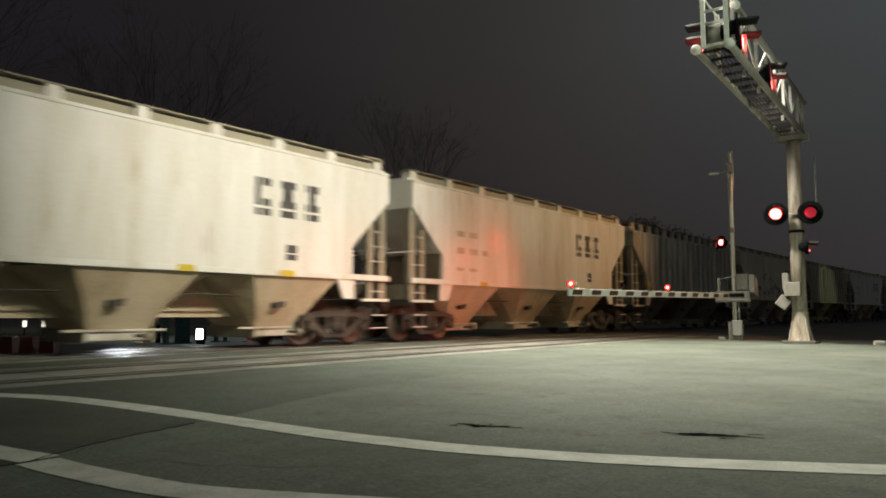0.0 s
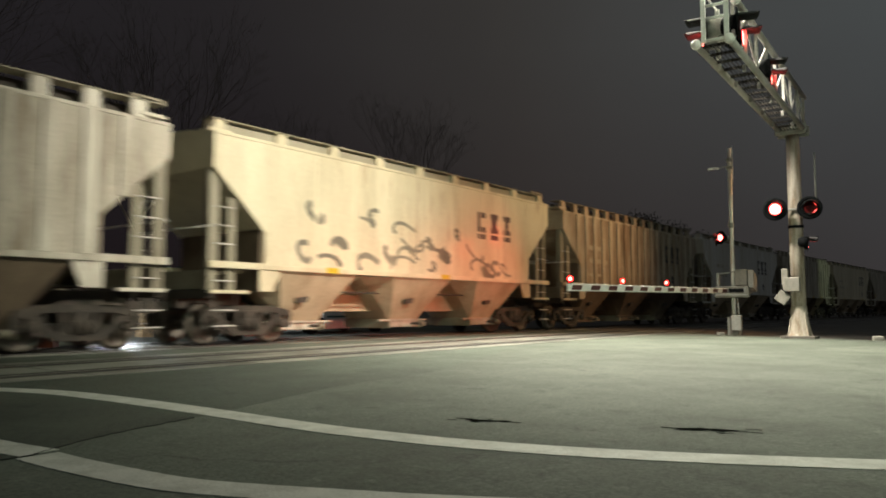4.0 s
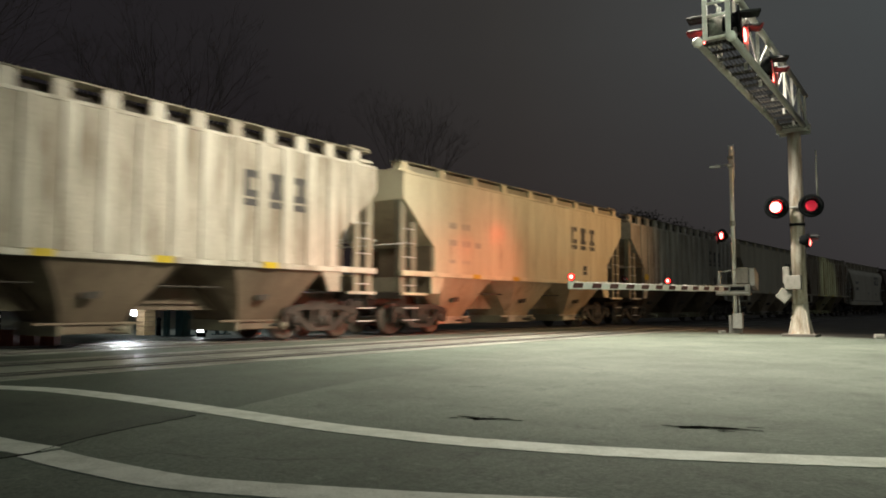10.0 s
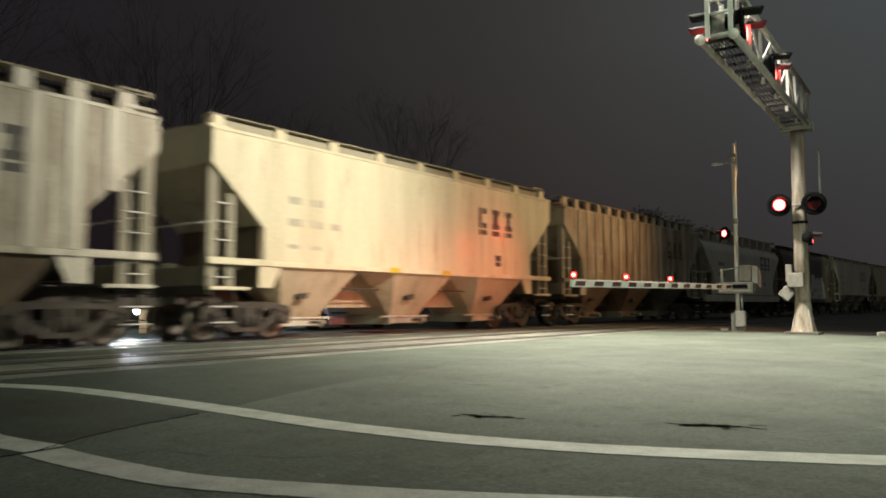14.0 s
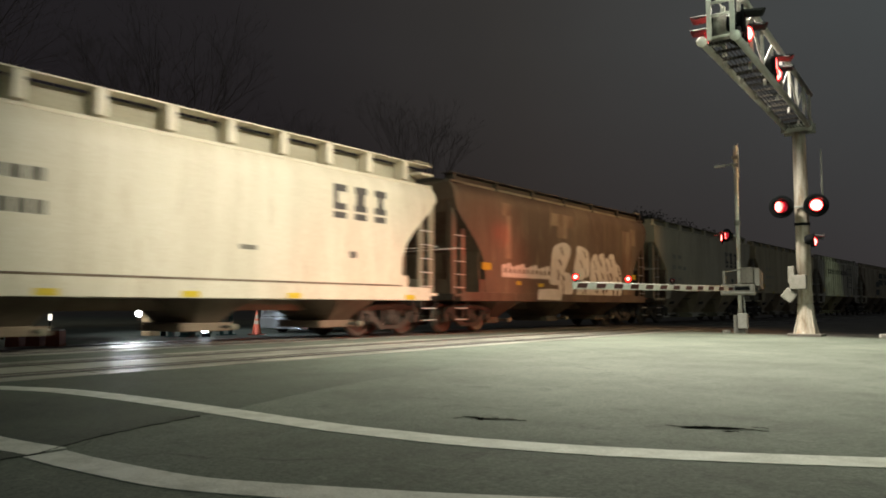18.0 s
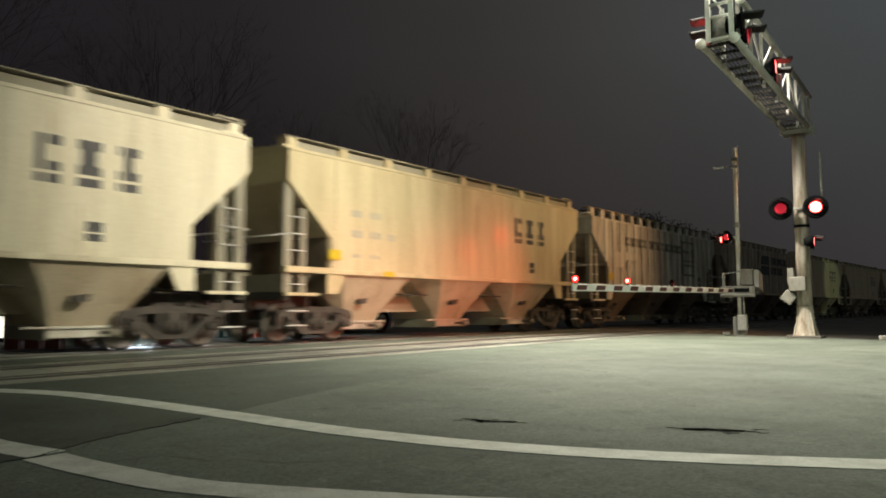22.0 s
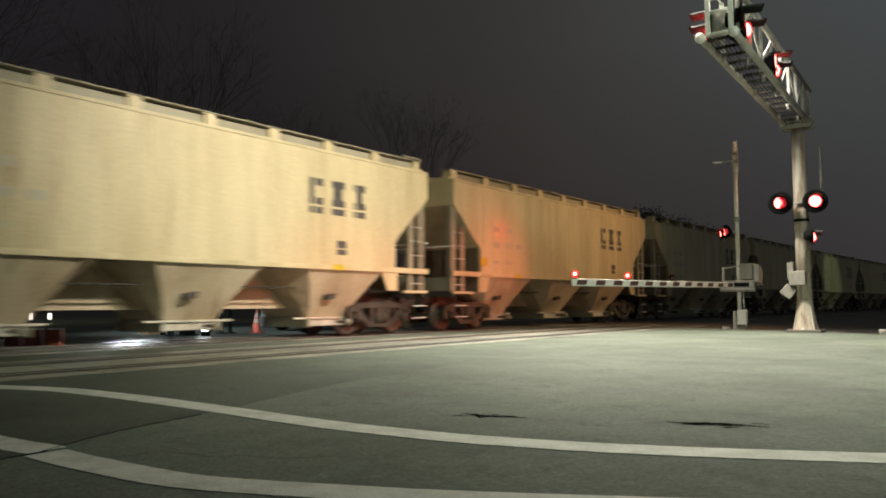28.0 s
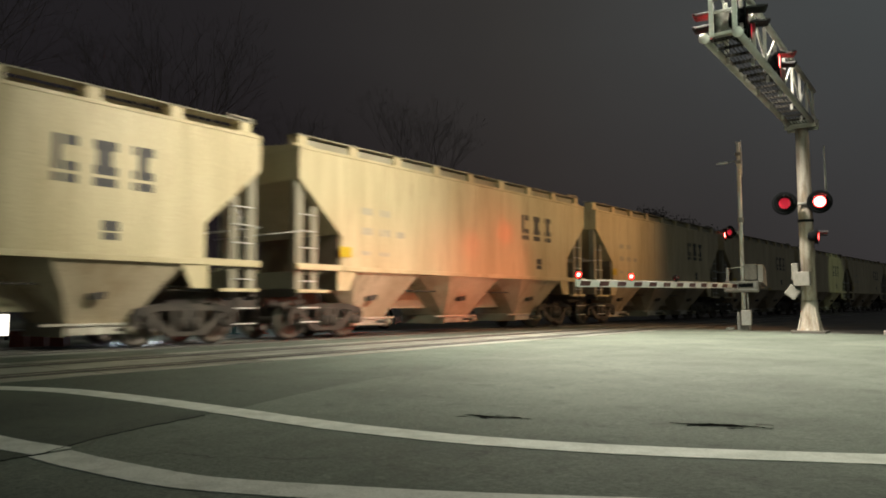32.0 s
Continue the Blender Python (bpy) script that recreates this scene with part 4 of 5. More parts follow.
for k, (x, y) in enumerate([(-15.53, 7.03), (-15.2, 7.27), (-14.87, 7.5)]):
    planter(x, y, k)
for x, y in [(-17.27, 8.13), (-16.92, 8.38)]:
    sl = thing("path_light", "small white lit marker light on a stake", "marker light", pose(x, y, -0.012), "marker lights")
    part("stake", rod((0, 0, 0), (0, 0, 0.49), 0.015, None, 6), M["black"], sl)
    part("lamp", box(-0.035, 0.035, -0.035, 0.035, 0.49, 0.63, 0.008), M["white_lit"], sl, "lit white glass")
sign = thing("lit_sign", "white lit sign box on two short legs", "sign", pose(-19.13, 8.03, -0.012, 0, 0, 62))
part("cabinet", box(-0.36, 0.36, -0.1, 0.1, 0.08, 0.66, 0.02), M["black"], sign)
part("face", box(-0.34, 0.34, -0.112, -0.101, 0.11, 0.63), M["white_lit"], sign, "white glowing face")
for sx in (-0.28, 0.28):
    part("leg", box(sx - 0.04, sx + 0.04, -0.04, 0.04, 0, 0.085), M["black"], sign)
rock = thing("kerb_stone", "small pale stone at the road edge", "stone", pose(-1.5, 21.3, -0.03, 0, 0, 20))
part("stone", box(-0.12, 0.12, -0.08, 0.08, 0, 0.13, 0.03), M["concrete"], rock)
rock2 = thing("kerb_stone", "small pale stone beside the gate foot", "stone", pose(-5.75, 23.05, -0.03, 0, 0, 50))
part("stone", box(-0.10, 0.10, -0.07, 0.07, 0, 0.10, 0.025), M["concrete"], rock2)


# ---- trees ----
def bare_tree(name, x, y, height, spread, seed, levels=5, leaves=0):
    r = random.Random(seed)
    t = thing("tree", "leafless dark tree standing behind the tracks" if not leaves else "dark leafy tree in the distance", "tree", pose(x, y, -0.06), "trees beyond the tracks")
    trunk, limbs, tips = bmesh.new(), bmesh.new(), []

    def grow(bm, p, d, length, rad, level):
        q = p + d * length
        tube(bm, p, q, rad, rad * 0.72, 6 if level < 2 else 4, False)
        if level >= levels:
            tips.append(q)
            return
        for _ in range(3 if level < 3 else r.choice((2, 3))):
            nd = (d + Vector((r.uniform(-1, 1), r.uniform(-1, 1), r.uniform(-0.35, 0.75))) * spread).normalized()
            grow(limbs, q, nd, length * r.uniform(0.62, 0.86), max(0.004, rad * 0.58), level + 1)
        if level >= 2:
            tips.append(q)

    grow(trunk, Vector((0, 0, 0)), Vector((r.uniform(-0.05, 0.05), 0, 1)).normalized(), height * 0.27, height * (0.010 if leaves else 0.007), 0)
    part("trunk", trunk, M["bark"], t)
    part("branch_work", limbs, M["bark"], t)
    if leaves:
        crown = bmesh.new()
        for _ in range(leaves):
            p = r.choice(tips) + Vector((r.gauss(0, 0.36), r.gauss(0, 0.36), r.gauss(0, 0.28)))
            a, b = Vector((r.uniform(-1, 1), r.uniform(-1, 1), r.uniform(-1, 1))).normalized() * 0.11, Vector((r.uniform(-1, 1), r.uniform(-1, 1), r.uniform(-1, 1))).normalized() * 0.07
            crown.faces.new([crown.verts.new(p + s * a + u * b) for s, u in ((-1, 0), (0, -1), (1, 0), (0, 1))])
        part("crown", crown, M["leaf"], t)
    return t


for x, y, h, seed, levels, leaves in ((-33, 42, 17, 11, 7, 0), (-38, 38, 16, 12, 6, 0), (-40, 25, 20, 13, 7, 0), (-48, 32, 24, 14, 6, 0), (-39, 14, 21, 15, 7, 0),
                                      (-26.5, 65, 9.8, 16, 6, 5200), (-23.5, 66, 10.6, 21, 6, 5200), (-20.4, 66, 9.2, 17, 6, 4200), (-30, 67, 8.6, 22, 6, 3600), (-2, 125, 10, 18, 5, 900), (12, 130, 11, 19, 5, 3000), (17, 124, 12, 23, 5, 3000), (24, 118, 12, 20, 5, 3000)):
    bare_tree("tree", x, y, h, 0.62 if not leaves else 0.7, seed, levels, leaves)


# ---- the train ----
HL = 6.77                     # half the length of a car's side
HW = 1.58                     # half the width
EAVES = {"plain": 4.37, "ribbed": 4.29, "round": 4.12, "tall": 4.46}
SILL = 1.66
MESHES = {}
OPEN_ROOF = (-1, 11, 19)     # cars whose running board stands on open brackets


def shared(key, make, mat):
    """One mesh for all the alike parts of the cars."""
    if key not in MESHES:
        MESHES[key] = mesh_from(key.split("/")[0], make(), mat)
    return MESHES[key]


def body_bm(style):
    if style in ("round", "tall"):      # curved-side car: rounded shoulders, and ends cut in a smooth curve
        top = EAVES[style]
        end = [(HL, top), (HL, 3.75), (HL - 0.28, 3.42), (HL - 0.62, 3.12), (HL - 0.98, 2.80), (HL - 1.28, 2.44), (HL - 1.46, 2.05), (HL - 1.52, 1.20)]
        bm = bmesh.new()
        rings = []
        for z in [1.20, 1.6, 2.05, 2.25, 2.44, 2.62, 2.80, 2.96, 3.12, 3.27, 3.42, 3.58] + [top - 0.52 * (1 - k / 6) for k in range(7)]:
            y = float(np.interp(z, [q for _, q in end[::-1]], [p for p, _ in end[::-1]]))
            w = HW - 0.24 * max(0.0, (z - top + 0.52) / 0.52) ** 2.2
            rings.append([(sx * w, sy * y, z) for sx, sy in ((-1, -1), (1, -1), (1, 1), (-1, 1))])
        bm.faces.new([bm.verts.new(v) for v in rings[0][::-1]])
        bm.faces.new([bm.verts.new(v) for v in rings[-1]])
        for k in range(4):                # each side is a sheet of its own, so that its edges stay crisp
            sheet_rows = [(bm.verts.new(a[k]), bm.verts.new(a[(k + 1) % 4])) for a in rings]
            for (a, b), (c, d) in zip(sheet_rows, sheet_rows[1:]):
                bm.faces.new((a, b, d, c)).smooth = k % 2 == 1
        return bm
    end = [(HL, EAVES[style]), (HL, 3.66), (HL - 1.32, 2.42), (HL - 1.32, SILL)]
    return prism(end + [(-y, z) for y, z in end[::-1]], -HW, HW)


def roof_bm(style):
    n = 10
    pts = []
    for i in range(n + 1):
        half = HW - (0.24 if style in ("round", "tall") else 0.0)
        x = -half + 2 * half * i / n
        pts.append((x, EAVES[style] + 0.2 * (1 - (x / half) ** 2)))
    return prism(pts, -HL, HL, "y")


def bay_bm(c, z1, z0, size=1.0):
    """A discharge funnel about y = c: eight-sided at the sill, where the ridges between the bays cut its corners, drawn in to the outlet."""
    bm = bmesh.new()
    hx = HW - 0.05
    rings = []
    for k in range(5):
        u = k / 4
        w = 1 - (1 - u) ** 1.25            # the sheets steepen towards the outlet
        z = z1 + (z0 - z1) * u
        side, mid, deep, wide = 1.24 - 0.66 * w, 1.82 - 1.22 * w, 0.85 - 0.10 * w, hx - (hx - 0.76) * u
        rings.append([bm.verts.new((x, c + size * y, z)) for x, y in ((-wide, -side), (-deep, -mid), (deep, -mid), (wide, -side), (wide, side), (deep, mid), (-deep, mid), (-wide, side))])
    bm.faces.new(rings[0])
    bm.faces.new(rings[-1][::-1])
    for a, b in zip(rings, rings[1:]):
        for i in range(8):
            bm.faces.new((a[i], b[i], b[(i + 1) % 8], a[(i + 1) % 8]))
    bmesh.ops.recalc_face_normals(bm, faces=bm.faces[:])
    return bm


def side_frame_bm():
    """Cast side frame of a truck: bowed top chord, slanting arms to the spring seat, columns and pedestal jaws, with open windows."""
    pieces = [[(-1.18, 0.60), (-1.10, 0.74), (-0.60, 0.84), (0.60, 0.84), (1.10, 0.74), (1.18, 0.60), (0.98, 0.62), (0.58, 0.70), (-0.58, 0.70), (-0.98, 0.62)],
              [(-0.44, 0.20), (0.44, 0.20), (0.44, 0.31), (-0.44, 0.31)]]
    for s in (-1, 1):
        pieces += [[(s * 1.0, 0.65), (s * 0.80, 0.68), (s * 0.34, 0.33), (s * 0.44, 0.20)], [(s * 0.36, 0.30), (s * 0.26, 0.30), (s * 0.26, 0.72), (s * 0.36, 0.72)],
                   [(s * 1.18, 0.64), (s * 1.03, 0.64), (s * 1.03, 0.34), (s * 1.16, 0.36)], [(s * 0.70, 0.66), (s * 0.62, 0.66), (s * 0.64, 0.46), (s * 0.70, 0.44)]]
    bm = bmesh.new()
    for k, out in enumerate(pieces):
        w = 0.06 - 0.004 * k
        lo, hi = [bm.verts.new((-w, *p)) for p in out], [bm.verts.new((w, *p)) for p in out]
        bm.faces.new(lo)
        bm.faces.new(hi)
        for i in range(len(out)):
            bm.faces.new((lo[i], lo[(i + 1) % len(out)], hi[(i + 1) % len(out)], hi[i]))
    bmesh.ops.recalc_face_normals(bm, faces=bm.faces[:])
    return bm


def spring_bm():
    return rod((0, 0, 0.32), (0, 0, 0.56), 0.062, None, 10)


def wheelset_bm():
    prof = [(0.001, -0.84), (0.08, -0.84), (0.085, -0.73), (0.17, -0.72), (0.18, -0.69), (0.34, -0.70), (0.36, -0.72), (0.42, -0.725), (0.425, -0.635), (0.45, -0.625), (0.45, -0.60), (0.36, -0.60),
            (0.34, -0.645), (0.17, -0.63), (0.10, -0.60), (0.08, -0.5)]
    return lathe(prof + [(r, -h) for r, h in prof[::-1]], 28, "X")


def coupler_bm():
    bm = box(-0.10, 0.10, -0.55, 0.1, 0.74, 0.92, 0.02)
    add_box(bm, -0.17, 0.13, -0.66, -0.5, 0.68, 0.98)
    return bm


WHEELSETS = {0: [], 1: []}


def add_truck(car, y):
    truck = part("truck", shared("truck", lambda: box(-1.12, 1.12, -0.17, 0.17, 0.50, 0.74, 0.03), M["iron"]), None, car, "dusty cast steel truck", pose(0, y, 0))
    for sx in (-1.03, 1.03):
        part("side_frame", shared("side_frame", side_frame_bm, M["iron"]), None, truck, "", pose(sx, 0, 0))
        for sy in (-0.15, 0.0, 0.15):
            part("spring", shared("spring", spring_bm, M["iron"]), None, truck, "", pose(sx * 1.07, sy, 0))
        for ay in (-0.86, 0.86):
            part("bearing_cap", shared("bearing_cap", lambda: lathe([(0.001, 0.09), (0.08, 0.085), (0.11, 0.05), (0.11, -0.02)], 14, "X"), M["iron"]), None, truck, "", pose(sx + math.copysign(0.055, sx), ay, 0.455, 0, 0, 0 if sx > 0 else 180))
    for k, ay in enumerate((-0.86, 0.86)):
        w = part("wheelset", shared("wheelset", wheelset_bm, M["tread"]), None, truck, "steel wheels on an axle", pose(0, ay, 0.45))
        WHEELSETS[k].append(w)
    return truck


def add_end(car, sgn, paint, style):
    """Open end under the slope sheet: corner posts, sill, ladder rungs, brake gear and coupler."""
    y = sgn * HL
    inn = lambda d: y - sgn * d
    tag = "/%d/%s" % (sgn, paint)
    b = lambda y0, y1: (min(y0, y1), max(y0, y1))
    for sx in (-1, 1):
        # the recessed posts' shade is put into their darker paint
        for name, d0, d1, z0, z1 in (("corner_post", 0.0, 0.24, 1.14, 3.64), ("end_post", 0.46, 0.66, 1.14, 3.08)):
            x0, x1 = sorted((sx * (HW - 0.12), sx * (HW - 0.19)))
            part(name, shared("%s%s%d" % (name, tag, sx), lambda: box(x0, x1, *b(inn(d0), inn(d1)), z0, z1, 0.008), M["brown" if paint == "brown" else "dull"]), None, car)
        x0, x1 = sorted((sx * (HW + 0.004), sx * (HW - 0.12)))
        if style not in ("round", "tall"):
            part("end_sill", shared("end_sill%s%d" % (tag, sx), lambda: box(x0, x1, *b(inn(-0.03), inn(1.42)), 1.60, 1.74, 0.01), M[paint]), None, car)
        part("step", shared("step%s%d" % (tag, sx), lambda: box(x0, x1, *b(inn(0.0), inn(0.95)), 1.08, 1.15, 0.008), M[paint]), None, car)
        part("bolster_web", shared("bolster_web%s%d" % (tag, sx), lambda: prism([(inn(1.22), 1.60), (inn(1.80), 1.60), (inn(1.58), 1.14), (inn(1.22), 1.14)], sx * (HW - 0.02), sx * (HW - 0.08)), M[paint]), None, car)
        for k in range(5):
            z = 1.34 + 0.38 * k
            part("rung", shared("rung%s%d%d" % (tag, sx, k), lambda: rod((sx * (HW - 0.09), inn(0.12), z), (sx * (HW - 0.09), inn(0.60), z), 0.014, None, 6), M["spray"]), None, car)
        for k in range(2):
            z = 0.42 + 0.32 * k
            part("stirrup_step", shared("stirrup%s%d%d" % (tag, sx, k), lambda: rod((sx * (HW - 0.02), inn(0.05), z), (sx * (HW - 0.02), inn(0.62), z), 0.016, None, 6), M["spray"]), None, car)
        for d in (0.05, 0.62):
            part("stirrup_hanger", shared("hanger%s%d%.2f" % (tag, sx, d), lambda: rod((sx * (HW - 0.02), inn(d), 0.42), (sx * (HW - 0.02), inn(d), 1.10), 0.014, None, 6), M["under"]), None, car)
    part("end_beam", shared("end_beam" + tag, lambda: box(-HW + 0.1, HW - 0.1, *b(inn(0.0), inn(0.16)), 0.98, 1.16, 0.015), M["under"]), None, car)
    part("centre_sill", shared("centre_sill" + tag, lambda: box(-0.28, 0.28, *b(inn(0.0), inn(2.6)), 0.78, 1.12, 0.015), M["iron"]), None, car)
    part("end_wall", shared("end_wall" + tag, lambda: box(-HW + 0.09, HW - 0.09, *b(inn(1.26), inn(1.315)), 1.14, 2.5), M["bay_dirty"]), None, car, "dark brown end sheet")
    part("end_header", shared("end_header" + tag, lambda: box(-HW + 0.20, HW - 0.20, *b(inn(0.02), inn(0.08)), 3.86, 4.20, 0.01), M[paint]), None, car)
    part("end_apron", shared("end_apron" + tag, lambda: box(-HW + 0.20, HW - 0.20, *b(inn(0.03), inn(0.08)), 1.17, 1.56, 0.01), M["brown" if paint == "brown" else "dull"]), None, car)
    for sx in (-1, 1):
        x0, x1 = sorted((sx * (HW - 0.20), sx * (HW - 0.32)))
        part("end_stile", shared("end_stile%s%d" % (tag, sx), lambda: box(x0, x1, *b(inn(0.025), inn(0.075)), 1.56, 3.86, 0.008), M["brown" if paint == "brown" else "dull"]), None, car)
    part("cross_rail", shared("cross_rail" + tag, lambda: rod((-HW, inn(0.0), 2.45), (HW, inn(0.0), 2.45), 0.016, None, 6), M["spray"]), None, car)
    part("coupler", shared("coupler", coupler_bm, M["iron"]), None, car, "", pose(0, inn(0.02), 0, 0, 0, 0 if sgn < 0 else 180))
    if sgn < 0:
        part("brake_cylinder", shared("brake_cylinder", lambda: rod((-0.7, 0, 0), (0.05, 0, 0), 0.15, None, 16), M["iron"]), None, car, "", pose(0.3, inn(0.7), 1.34))
        part("brake_wheel", shared("brake_wheel", lambda: lathe([(0.24, -0.012), (0.27, -0.012), (0.27, 0.012), (0.24, 0.012), (0.24, -0.012)], 20, "Y"), M["spray"]), None, car, "", pose(-0.75, inn(-0.06), 2.9))


def glyphs(car, y, z, size, mat, key, pitch, n=3):
    """A painted company mark drawn as plain dark blocks, each with a pale slot and a bar under it."""
    for k in range(n):
        yy = y + k * pitch
        w = size * 0.68
        mid = ((0.0, 0.34), (0.12, 0.80), (0.30, 0.74))[k % 3]
        for j, (z0, z1, q0, q1) in enumerate(((0.0, 0.26, 0.0, 1.0), (0.26, 0.72, *mid), (0.72, 1.0, 0.0, 1.0), (-0.34, -0.09, 0.0, 1.0))):
            part("mark_block", shared("mark%s%d%d" % (key, k, j), lambda: box(HW + 0.0005, HW + 0.004, yy + w * q0, yy + w * q1, z + size * z0, z + size * z1), M[mat]), None, car, "dark painted block")


def bars(car, rows, mat, key):
    """Writing too small to read, as plain bars: (y, z, length, height)."""
    for k, (y, z, ln, h) in enumerate(rows):
        part("lettering_bar", shared("bar%s%d" % (key, k), lambda: box(HW + 0.0005, HW + 0.0035, y, y + ln, z, z + h), M[mat]), None, car)


def hopper(index, paint, style, label, extra=()):
    car = thing("hopper_car", label, "rail car", None, "cars of the freight train")
    tag = "/%s/%s" % (style, paint)
    part("body", shared("body" + tag, lambda: body_bm(style), M[paint + "_panel" if style == "ribbed" else paint]), None, car)
    part("roof", shared("roof" + tag, lambda: roof_bm(style), M["under" if paint == "brown" else paint]), None, car)
    dz = 0.05
    # edge strip of the roof and the running board on its supports
    for sx in (-1, 1):
        x0, x1 = sorted((sx * 1.05, sx * 1.42))
        part("running_board", shared("running_board%d%s%s" % (sx, style, paint == "brown"), lambda: box(x0, x1, -HL + 0.05, HL - 0.05, 4.645 + dz, 4.672 + dz), M["under" if paint == "brown" else "offwhite" if style == "round" else "dull"]), None, car)
        n, hs = (9, 0.10) if style == "round" else (7, 0.06) if style == "tall" else ((15, 0.155) if style == "ribbed" else (9, 0.14))
        for k in range(n):
            y = -6.38 + 0.90 * k if style == "ribbed" else -5.45 + 1.385 * k if style == "round" else -HL + 0.25 + k * (2 * HL - 0.5) / (n - 1)
            xa, xb = sorted((sx * (1.27 if style == "ribbed" else 1.07), sx * 1.40))
            part("walk_support", shared("walk_support%s%d%d%s" % (paint, sx, k, style), lambda: box(xa, xb, y - hs, y + hs, 4.26 - dz, 4.645 + dz, 0.01), M["under" if paint == "brown" else paint]), None, car)
    part("hatch_trough", shared("hatch_trough" + paint, lambda: box(-0.34, 0.34, -HL + 0.5, HL - 0.5, 4.40, 4.62, 0.04), M[paint]), None, car)
    near = style != "ribbed" and index not in OPEN_ROOF
    for sx in (-1, 1):
        x0, x1 = sorted((sx * 1.22, sx * 1.30)) if near else sorted((sx * 0.88, sx * 1.02))
        part("roof_curb", shared("roof_curb%s%d%d" % (tag, sx, near), lambda: box(x0, x1, -HL + 0.3, HL - 0.3, 4.20, 4.60 + dz, 0.01), M["under" if paint == "brown" or style == "ribbed" else "olive"]), None, car)
    for sx in (-1, 1):
        for y in (HL - 0.62, HL - 0.06):
            part("cage_post", shared("cage_post%d%.2f" % (sx, y), lambda: box(sx * 1.3 - 0.03, sx * 1.3 + 0.03, y - 0.05, y + 0.05, 4.70, 4.80), M["dull"]), None, car)
        part("cage_rail", shared("cage_rail%d" % sx, lambda: box(sx * 1.3 - 0.03, sx * 1.3 + 0.03, HL - 0.68, HL, 4.78, 4.83, 0.01), M["dull"]), None, car)
    for sgn in (-1, 1):
        part("end_platform", shared("end_platform%s%d" % (paint, sgn), lambda: box(-1.42, 1.42, min(sgn * HL, sgn * (HL - 0.55)), max(sgn * HL, sgn * (HL - 0.55)), 4.43, 4.50, 0.01), M[paint]), None, car)
    for sgn in (-1, 1):
        add_end(car, sgn, paint, style)
        add_truck(car, sgn * (HL - 1.34))
    low = style in ("round", "tall")
    if low:
        part("side_skirt", shared("side_skirt" + tag, lambda: box(-HW - 0.012, HW + 0.012, -HL + 0.3, HL - 0.3, 0.95, 1.30 if style == "round" else 1.22, 0.015), M[paint]), None, car)
        if style == "round":
            part("sill_seam", shared("sill_seam", lambda: box(HW, HW + 0.008, -HL + 1.5, HL - 1.5, 1.305, 1.35), M["bay_dirty"]), None, car, "dark seam line over the sill")

    else:
        for sx in (-1, 1):
            x0, x1 = sorted((sx * (HW + 0.03), sx * (HW - 0.06)))
            part("side_sill", shared("side_sill%s%d" % (tag, sx), lambda: box(x0, x1, -HL + 1.35, HL - 1.35, SILL - 0.06, SILL + 0.05, 0.01), M[paint]), None, car)
    # three funnels, their outlet gates and the ridge plate that shows between them
    coat = "brown" if paint == "brown" else ("bay_dirty" if style in ("ribbed", "round") else "bay")
    funnel = M[coat]
    key = ("round" if low else "plain") + coat
    for k in range(3):
        c = 3.78 * (k - 1)
        z1 = 1.00 if low else SILL - 0.05
        part("hopper_bay", shared("bay%s%d" % (key, k), lambda: bay_bm(c, z1, 0.44, 0.55 if low else 1.0), funnel), None, car, "dusty sloping discharge funnel")
        part("outlet_gate", shared("outlet%s%d" % (coat, k), lambda: box(-0.80, 0.80, c - (0.35 if low else 0.62), c + (0.35 if low else 0.62), 0.27, 0.45, 0.02), M["bay_dirty" if low or style == "ribbed" else "grimy"]), None, car, "pale outlet gate")
        for d in () if low else (-0.66, 0.64):
            part("gate_frame", shared("gate_frame%d%.2f" % (k, d), lambda: box(-0.86, 0.86, c + d, c + d + 0.05, 0.24, 0.49, 0.008), M["olive"]), None, car)
        if not low:
            part("gate_rail", shared("gate_rail%s%d" % (coat, k), lambda: box(0.80, 0.86, c - 1.05, c + 0.95, 0.44, 0.485, 0.006), M["bay_dirty" if style == "ribbed" else "grimy"]), None, car)
        part("gate_shaft", shared("shaft%d" % k, lambda: rod((-1.2, c + 0.35, 0.36), (1.2, c + 0.35, 0.36), 0.035, None, 8), M["iron"]), None, car)
        part("shaft_socket", shared("shaft_socket%d" % k, lambda: lathe([(0.001, 0.05), (0.07, 0.05), (0.075, -0.05), (0.001, -0.05)], 12, "X"), M["dull"]), None, car, "", pose(1.2, c + 0.35, 0.36))
        if not low:
            part("vibrator_bracket", shared("bracket%d" % k, lambda: prism([(c - 0.42, 1.02), (c - 0.10, 1.06), (c - 0.16, 0.92), (c - 0.40, 0.90)], HW - 0.48, HW - 0.33), M["under"]), None, car)
    for sx in (-1, 1):
        x0, x1 = sorted((sx * 0.20, sx * 0.25))
        part("ridge_plate", shared("ridge_plate%s%d" % (key, sx), lambda: box(x0, x1, -5.2, 5.2, 0.70, 1.22 if low else SILL + 0.02, 0.006), funnel), None, car, "dusty plate along the centre sill")
    part("underframe", shared("underframe", lambda: box(-0.195, 0.195, -HL + 1.3, HL - 1.3, 0.72, 1.10, 0.01), M["iron"]), None, car)
    part("train_line", shared("train_line", lambda: rod((0.95, -HL + 1.2, 1.18), (0.95, HL - 1.2, 1.18), 0.022, None, 6), M["under"]), None, car)
    # side posts or plate seams
    r = random.Random(index)
